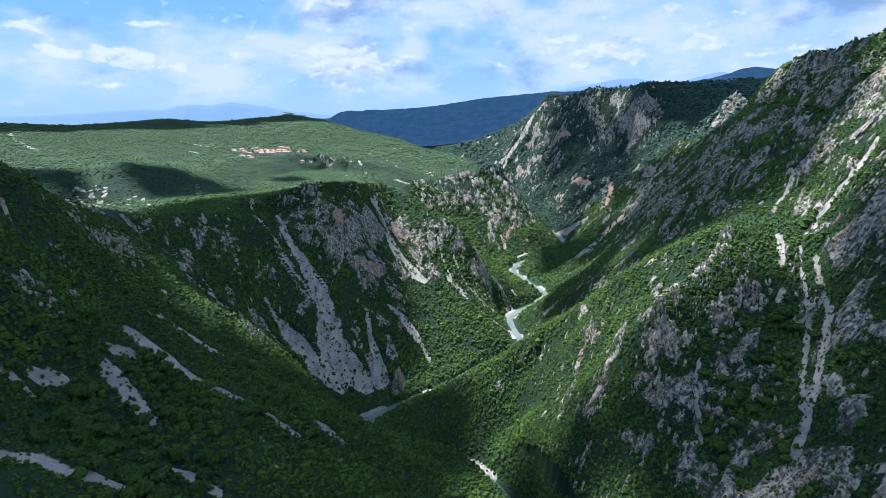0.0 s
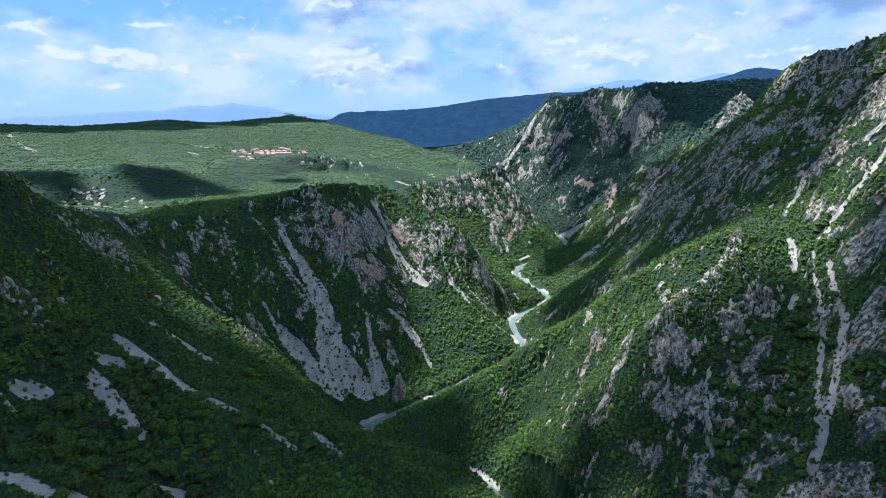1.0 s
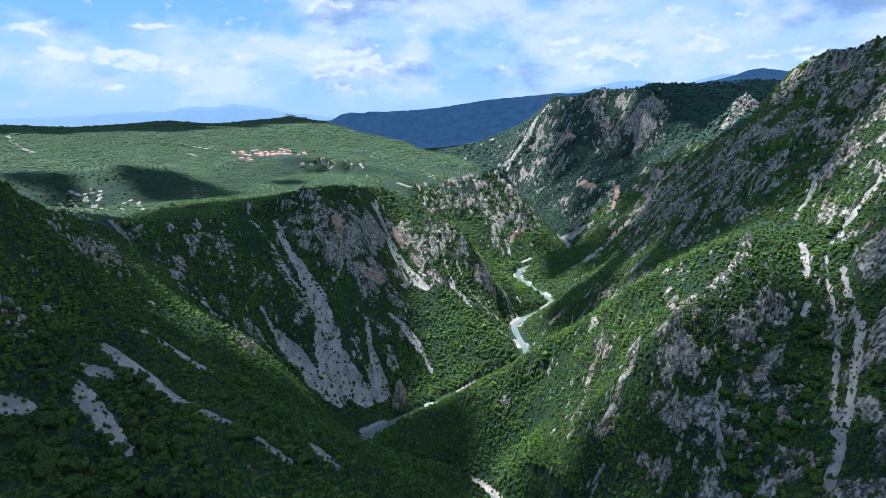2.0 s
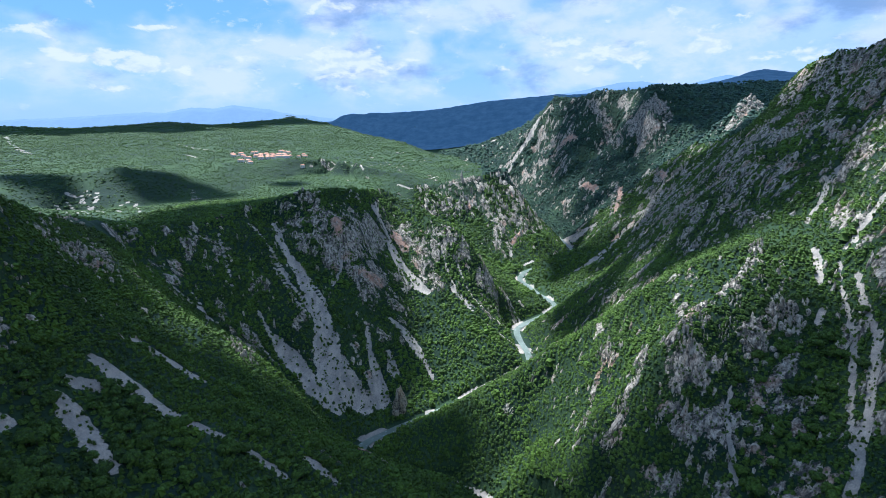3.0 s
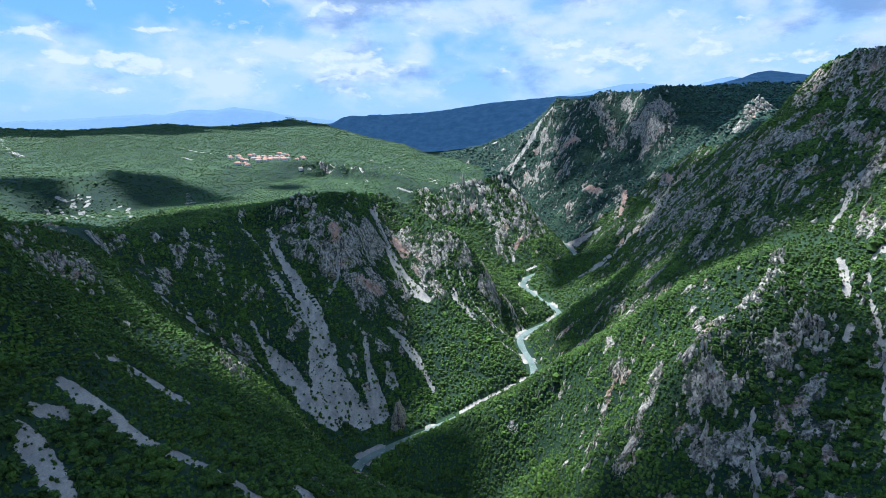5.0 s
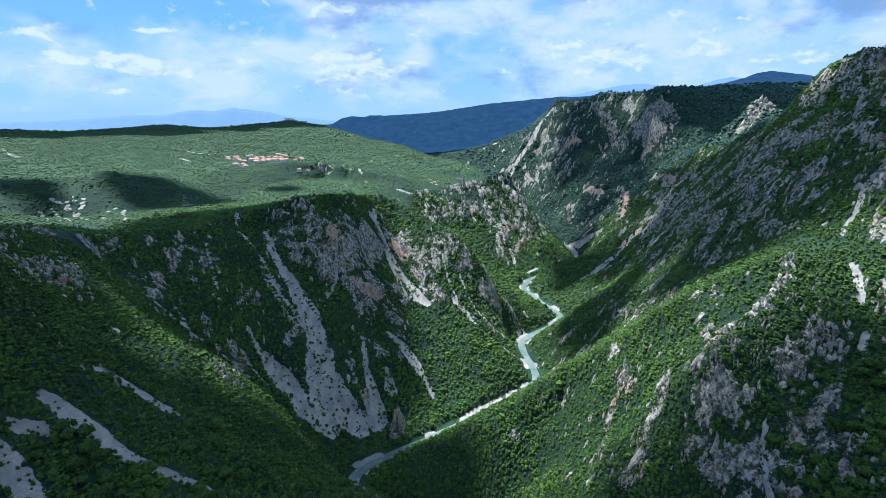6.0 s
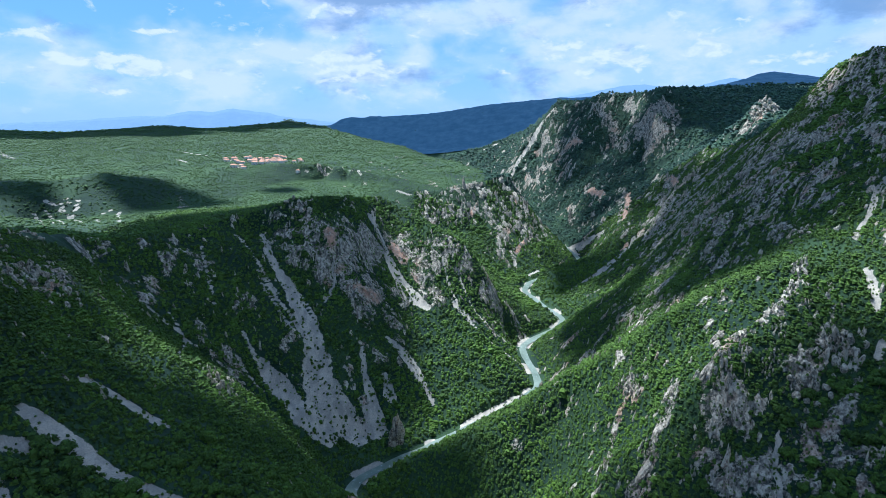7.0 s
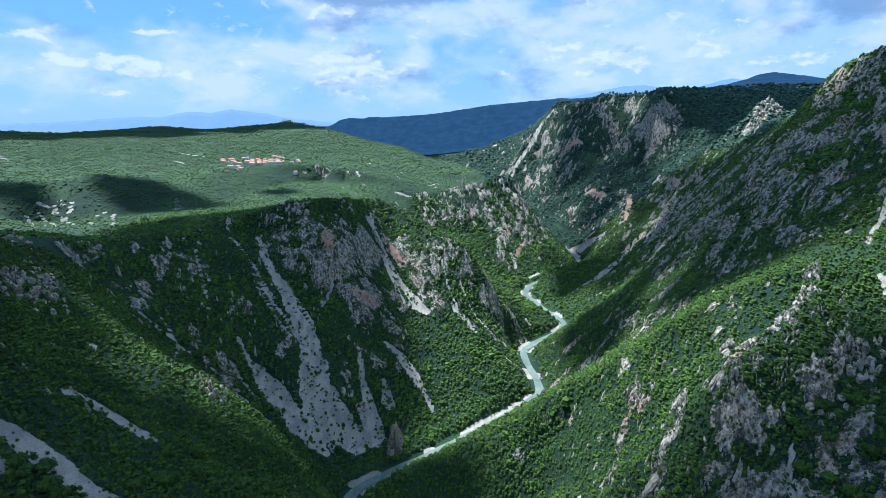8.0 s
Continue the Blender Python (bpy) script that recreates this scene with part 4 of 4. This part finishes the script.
def far_range(name, y, tops, mat, label):
    """A distant range: a crest of (x, z) with a slope on both sides."""
    xs = np.arange(tops[0][0], tops[-1][0] + 1, 25.0)
    top = np.interp(xs, [p[0] for p in tops], [p[1] for p in tops]) + fbm(xs, xs * 0 + y, 220, 4, 51) * 16
    rows = [np.stack([xs, np.full(xs.size, y + d), np.maximum(top * k + 200 * (1 - k), 120)], 1) for d, k in ((-420, 0.0), (-260, 0.45), (-90, 0.86), (0, 1.0), (90, 0.8), (220, 0.0))]
    co = np.concatenate(rows)
    co[:, 1] += fbm(co[:, 0], co[:, 2] * 3, 120, 2, 53) * 25
    return tagged(new(name, triangles(name, co, grid_faces(len(rows), xs.size), mat)), label, "mountains", kind="structure")


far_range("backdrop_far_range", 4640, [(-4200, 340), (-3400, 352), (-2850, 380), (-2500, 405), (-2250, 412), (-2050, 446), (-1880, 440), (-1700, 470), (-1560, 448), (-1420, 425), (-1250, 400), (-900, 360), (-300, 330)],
          HAZE, "mountain range on the horizon, pale blue with painted haze")
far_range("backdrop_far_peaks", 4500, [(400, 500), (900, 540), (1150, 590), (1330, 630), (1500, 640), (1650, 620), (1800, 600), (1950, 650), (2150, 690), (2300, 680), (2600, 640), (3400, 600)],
          HAZE, "peaks on the horizon, pale blue with painted haze")


def make_cloud(name, x, y, rx, ry, seed, base=3600.0, mat=CLOUD, label="broad white cumulus cloud with a flat grey base"):
    """A cumulus above the view, placed so its shade falls on the ground about (x, y): a heap of knobs on a flat base.
    """
    ground = float(skin(np.array([x]), np.array([y]))[0])
    k = (base - ground) / SUN.z
    cx, cy = x + SUN.x * k, y + SUN.y * k
    rng = random.Random(seed)
    cos, tris, n0 = [], [], 0
    co, tri = ball(2, seed, 0.35)
    knobs = [(0.0, 0.0, 0.62)] + [(0.74 * math.cos(a) * q, 0.74 * math.sin(a) * q, rng.uniform(0.22, 0.42)) for a, q in
                                  [(i * 2.399 + seed, math.sqrt((i + 0.6) / 22)) for i in range(22)]]
    size = min(rx, ry)
    for u, v, q in knobs:
        c = co * (q * rx, q * ry, q * size * 0.8)
        c[:, 2] = np.maximum(c[:, 2], -0.08 * size)
        cos.append(c + (cx + u * rx, cy + v * ry, base + rng.uniform(0, 0.1) * size))
        tris.append(tri + n0)
        n0 += len(co)
    mesh = triangles(name, np.concatenate(cos), np.concatenate(tris), mat)
    return tagged(new(name, mesh), label, "cloud", kind="structure")


for spot in [(-300, 230, 300, 190), (-120, 280, 170, 150), (-72, 440, 105, 95), (-310, 395, 100, 75), (-250, 422, 75, 46), (-335, 470, 78, 62), (-332, 618, 150, 104), (-120, 605, 85, 75), (-260, 770, 170, 120),
             (-150, 805, 72, 90), (-200, 880, 115, 65), (-500, 1080, 115, 75), (-700, 985, 70, 40), (-345, 1250, 45, 40), (-1750, 2080, 720, 270), (-1230, 2180, 320, 200),
             (265, 640, 100, 85), (60, 430, 42, 36), (105, 402, 40, 30), (190, 345, 80, 36), (166, 372, 42, 28), (335, 586, 82, 56), (258, 588, 53, 52), (405, 612, 75, 52), (180, 512, 14, 10), (-28, 522, 68, 58), (-262, 486, 30, 25), (-128, 500, 34, 44), (-165, 432, 40, 30), (-88, 692, 58, 58), (-1050, 2450, 300, 170), (-760, 2660, 230, 110), (340, 1130, 100, 70), (250, 1150, 62, 46), (235, 1085, 48, 40), (190, 775, 66, 115), (335, 620, 140, 58), (300, 800, 90, 120), (800, 1480, 190, 150), (1000, 1900, 350, 300),
                          (900, 1800, 320, 280), (760, 2080, 260, 230), (720, 1720, 150, 150), (1200, 2450, 620, 300), (-200, 3450, 700, 380), (700, 3450, 700, 380), (1800, 3400, 800, 400)]:
    make_cloud("cloud", *spot, seed=int(spot[0] * 3 + spot[1]) % 997)
# Unseen see-through clouds, added to dim these slopes only in part.
for spot in [(470, 1330, 150, 150), (310, 1230, 130, 110), (430, 1560, 190, 180), (440, 1850, 210, 220), (450, 2060, 180, 150), (600, 1680, 160, 160), (320, 1390, 90, 80)]:
    make_cloud("cloud", *spot, seed=int(spot[0] * 3 + spot[1]) % 997, mat=THIN, label="unseen thin cumulus cloud added to part-shade the ground")
for spot in [(290, 315, 190, 100), (330, 408, 75, 60), (262, 408, 50, 46), (145, 398, 40, 28), (182, 398, 40, 32), (225, 402, 42, 36)]:
    make_cloud("cloud", *spot, seed=int(spot[0] * 3 + spot[1]) % 997, mat=HALF, label="unseen thin cumulus cloud added to part-shade the ground")
for spot in [(370, 700, 130, 100), (455, 685, 95, 85), (400, 880, 170, 130), (330, 1030, 110, 90), (460, 1110, 190, 150), (420, 960, 120, 120)]:
    make_cloud("cloud", *spot, seed=int(spot[0] * 3 + spot[1]) % 997, mat=DENSE, label="unseen thin cumulus cloud added to part-shade the ground")


# ---------------------------------------------------------------- things
def part(name, bm, mat, parent=None, label=""):
    """Link a bmesh as one mesh object, under a thing where one is given."""
    mesh = bpy.data.meshes.new(name)
    bm.to_mesh(mesh)
    bm.free()
    mesh.materials.append(mat)
    ob = new(name, mesh)
    ob.parent = parent
    return tagged(ob, label)


def height(x, y):
    return float(land(np.array([x]), np.array([y]))[0][0])


def rock_mesh(seed, detail):
    """A weathered blade of limestone, one wide and one high, its foot in the ground."""
    bm = bmesh.new()
    bmesh.ops.create_icosphere(bm, subdivisions=detail, radius=0.5)
    for v in bm.verts:
        p = v.co.copy()
        q = p * 2.4 + Vector((seed * 1.7, seed * 3.1, 0))
        k = 0.9 + 0.5 * noise.noise(Vector((q.x * 1.3, q.y * 1.3, q.z * 0.4))) + 0.3 * abs(noise.noise(q * 2.3)) + 0.3 * noise.cell(Vector((q.x * 2.2, q.y * 2.2, q.z * 1.2)))
        taper = 1 - 0.30 * max(0.0, p.z + 0.1) * 2
        v.co = (p.x * k * taper, p.y * 0.7 * k * taper, (p.z + 0.28) * (0.8 + 0.3 * k))
    mesh = bpy.data.meshes.new("blade")
    bm.to_mesh(mesh)
    bm.free()
    mesh.materials.append(ROCK)
    return mesh


BLADES = [rock_mesh(k + 3, 2) for k in range(8)]
count = 0


def outcrop(x, y, wide, high, label="pale weathered limestone outcrop among the scrub", blades=13):
    """A clump of blades that leans back against the slope."""
    global count
    rng = random.Random(count * 7 + 1)
    ob = new("rock_outcrop")
    ob.location = (x, y, height(x, y))
    for i in range(blades):
        far = math.sqrt((i + 0.3) / blades)
        a = i * 2.4 + count
        dx, dy = 1.1 * far * math.cos(a) * wide, 1.0 * far * math.sin(a) * wide
        w, h = rng.uniform(0.26, 0.55) * wide, (0.60 - 0.25 * far) * rng.uniform(0.5, 1.0) * high
        blade = new("blade", BLADES[(count + i) % 8])
        blade.parent = ob
        blade.matrix_local = pose(dx, dy, height(x + dx, y + dy) - height(x, y) - 0.1 * h, rng.uniform(-12, 12), rng.uniform(-14, 14), rng.uniform(0, 360)) @ Matrix.Diagonal((w, w, h * 1.2, 1))
    count += 1
    return tagged(ob, label, "rock", "limestone outcrops")


outcrop(222, 453, 5, 9)
outcrop(195, 453, 5, 8)
outcrop(178, 443, 4, 7)
outcrop(243, 461, 4, 8)
outcrop(262, 471, 5, 7)
outcrop(250, 431, 13, 18)
outcrop(255, 491, 4, 10)
outcrop(271, 663, 10, 15)
outcrop(249, 592, 8, 14)
outcrop(304, 770, 18, 24, "grey limestone crag on a mountain wall")
outcrop(317, 675, 8, 15)
outcrop(289, 550, 10, 9)
outcrop(239, 473, 4, 7)
outcrop(226, 466, 4, 7)
outcrop(205, 457, 4, 6)
outcrop(213, 441, 5, 8)
outcrop(82, 539, 3, 8)
outcrop(114, 457, 4, 10)
outcrop(133, 493, 4, 10)
outcrop(137, 483, 6, 11)
outcrop(152, 447, 5, 13)
outcrop(177, 432, 6, 16)
outcrop(206, 435, 4, 7)
outcrop(248, 435, 10, 16)
outcrop(229, 422, 12, 12)
outcrop(115, 461, 5, 10)
outcrop(133, 430, 4, 9)
outcrop(149, 403, 4, 9)
outcrop(194, 442, 4, 9)
outcrop(-282, 463, 16, 11, "grey limestone crag on the wooded slope")
outcrop(-279, 481, 11, 9, "grey limestone crag on the wooded slope")
for x, y, wide, high in ((-325, 480, 9, 10), (-340, 540, 8, 9), (-274, 408, 8, 10), (-280, 432, 9, 9), (-300, 505, 10, 8), (-306, 466, 7, 8), (-288, 470, 9, 12), (-346, 606, 9, 8), (-350, 640, 10, 8), (-331, 512, 7, 9), (-236, 335, 5, 6)):
    outcrop(x, y, wide, high, "grey limestone crag on the wooded slope", 11)
outcrop(-224, 296, 9, 8, "grey limestone crag on the wooded slope")
outcrop(-184, 511, 11, 19, "grey limestone crag on the wooded slope")
outcrop(-197, 520, 7, 11, "grey limestone crag on the wooded slope")
for x, y, wide, high in ((655, 1296, 22, 24), (640, 1280, 18, 20), (668, 1300, 18, 18), (630, 1272, 16, 16)):
    outcrop(x, y, wide, high, "rugged pale rock peak on the ridge", 15)
outcrop(-200, 822, 17, 13, "grey limestone crag on a mountain wall")
outcrop(416, 603, 14, 18)
outcrop(412, 555, 14, 18)
outcrop(399, 556, 9, 13)
outcrop(376, 586, 14, 14)
outcrop(385, 696, 12, 15)
outcrop(363, 545, 8, 9)
outcrop(563, 1547, 18, 31, "grey limestone crag on a mountain wall")
outcrop(492, 1236, 15, 25, "grey limestone crag on a mountain wall")
outcrop(357, 2036, 28, 41, "grey limestone crag on a mountain wall")


pinnacle = new("rock_pinnacle", rock_mesh(41, 4))
pinnacle.matrix_world = pose(-54, 613, height(-54, 613) - 3, 0, 0, 20) @ Matrix.Diagonal((15, 15, 40, 1))
tagged(pinnacle, "tall grey limestone pinnacle standing beside the river", "rock")


# the village on the plateau
def box(bm, x, y, z, w, d, h):
    m = Matrix.Translation((x, y, z + h / 2)) @ Matrix.Diagonal((w, d, h, 1))
    return bmesh.ops.create_cube(bm, size=1.0, matrix=m)


def make_house(w, d, h):
    house = new("house")
    bm = bmesh.new()
    box(bm, 0, 0, -1.5, w, d, h + 1.5)
    part("wall", bm, PLASTER, house, "cream plastered walls")
    bm = bmesh.new()
    e, rise = 0.5, d * 0.28
    ring = [bm.verts.new(p) for p in ((-w / 2 - e, -d / 2 - e, h), (w / 2 + e, -d / 2 - e, h), (w / 2 + e, d / 2 + e, h), (-w / 2 - e, d / 2 + e, h))]
    low = [bm.verts.new((v.co.x, v.co.y, h - 0.25)) for v in ring]
    top = [bm.verts.new((-w / 2 + d * 0.35, 0, h + rise)), bm.verts.new((w / 2 - d * 0.35, 0, h + rise))]
    for f in ((ring[0], ring[1], top[1], top[0]), (ring[1], ring[2], top[1]), (ring[2], ring[3], top[0], top[1]), (ring[3], ring[0], top[0]), low[::-1]):
        bm.faces.new(f)
    for i in range(4):
        bm.faces.new((low[i], low[(i + 1) % 4], ring[(i + 1) % 4], ring[i]))
    roof = part("roof", bm, TILES, house, "orange clay tile roof")
    bm = bmesh.new()
    box(bm, w * 0.2, d * 0.18, h + rise * 0.4, 0.7, 0.7, rise * 0.6 + 0.9)
    part("chimney", bm, PLASTER, roof)
    for k in range(int(w // 3)):
        bm = bmesh.new()
        box(bm, -w / 2 + (k + 0.5) * w / int(w // 3), -d / 2 - 0.02, 1.2, 1.0, 0.12, 1.4)
        part("window", bm, GLASS, house)
    bm = bmesh.new()
    box(bm, w / 2 + 0.02, 0, 0, 0.12, 1.1, 2.1)
    part("door", bm, BARK, house)
    return tagged(house, "small plastered village house with an orange tile roof", "house", "village houses")


HOUSES = [make_house(11, 8, 4.2), make_house(14, 8.5, 5.6), make_house(9, 7, 5.4)]
used = 0
for x, y in [(-529, 1439), (-524, 1475), (-505, 1505), (-481, 1498), (-467, 1497), (-496, 1423), (-485, 1419), (-483, 1359), (-470, 1370), (-462, 1363), (-453, 1412), (-440, 1420), (-430, 1431), (-422, 1454), (-445, 1596), (-436, 1596), (-429, 1525), (-347, 1390), (-386, 1560), (-457, 1599), (-501, 1522), (-511, 1452), (-476, 1447), (-462, 1440), (-447, 1446), (-438, 1462), (-455, 1470), (-470, 1465), (-412, 1470), (-404, 1492), (-418, 1500), (-440, 1516), (-458, 1520), (-540, 1462), (-398, 1440), (-378, 1476), (-372, 1520)]:
    at = pose(x, y, height(x, y) + 0.4, 0, 0, (used * 53) % 70 - 35)
    if used < 3:
        HOUSES[used].matrix_world = at
    else:
        copy_thing(HOUSES[used % 3], at)
    used += 1


# single trees on the nearest slopes
def tree_meshes(seed):
    rng = random.Random(seed)
    bm = bmesh.new()
    bmesh.ops.create_cone(bm, segments=7, radius1=0.055, radius2=0.03, depth=0.9, cap_ends=True, matrix=Matrix.Translation((0, 0, 0.25)))
    for k in range(4):
        a = k * 1.6 + rng.uniform(0, 0.6)
        m = Matrix.Translation((0.16 * math.cos(a), 0.16 * math.sin(a), 0.62)) @ Matrix.Rotation(a, 4, "Z") @ Matrix.Rotation(0.7, 4, "Y")
        bmesh.ops.create_cone(bm, segments=5, radius1=0.024, radius2=0.01, depth=0.5, cap_ends=True, matrix=m)
    trunk = bpy.data.meshes.new("trunk")
    bm.to_mesh(trunk)
    bm.free()
    trunk.materials.append(BARK)
    cos, tris, n0 = [], [], 0
    for k in range(7):
        co, tri = crown(seed * 7 + k, 46)
        a, q = k * 2.4 + seed, (0.0 if k == 0 else rng.uniform(0.25, 0.42))
        r = rng.uniform(0.26, 0.40)
        cos.append(co * r + np.array((math.cos(a) * q, math.sin(a) * q, 0.78 + rng.uniform(-0.14, 0.22) - 0.35 * q), np.float32))
        tris.append(tri + n0)
        n0 += len(co)
    return trunk, triangles("crown", np.concatenate(cos), np.concatenate(tris), LEAF, smooth=False)


TREES = []
for k in range(5):
    trunk, leaves = tree_meshes(60 + k)
    tree = new("tree")
    for key, data in (("trunk", trunk), ("crown", leaves)):
        new(key, data).parent = tree
    TREES.append(tagged(tree, "bushy green oak tree on the slope", "tree", "oaks on the near slopes"))
rng = random.Random(5)
planted = 0
for box_x, box_y, many in (((-215, -120), (205, 330), 130), ((-160, -60), (330, 440), 50), ((180, 300), (300, 420), 90)):
    for _ in range(many):
        x, y = rng.uniform(*box_x), rng.uniform(*box_y)
        z, rock, scree = (float(v[0]) for v in land(np.array([x]), np.array([y]))[:3])
        if rock > 0.4 or scree > 0.25:
            continue
        s = rng.uniform(5.0, 7.6)
        at = pose(x, y, z - 0.3, 0, 0, rng.uniform(0, 360)) @ Matrix.Diagonal((s * 0.95, s * 0.95, s * 0.85, 1))
        if planted < 5:
            TREES[planted].matrix_world = at
        else:
            tree = copy_thing(TREES[planted % 5], at)
            tree.matrix_world = at
        planted += 1
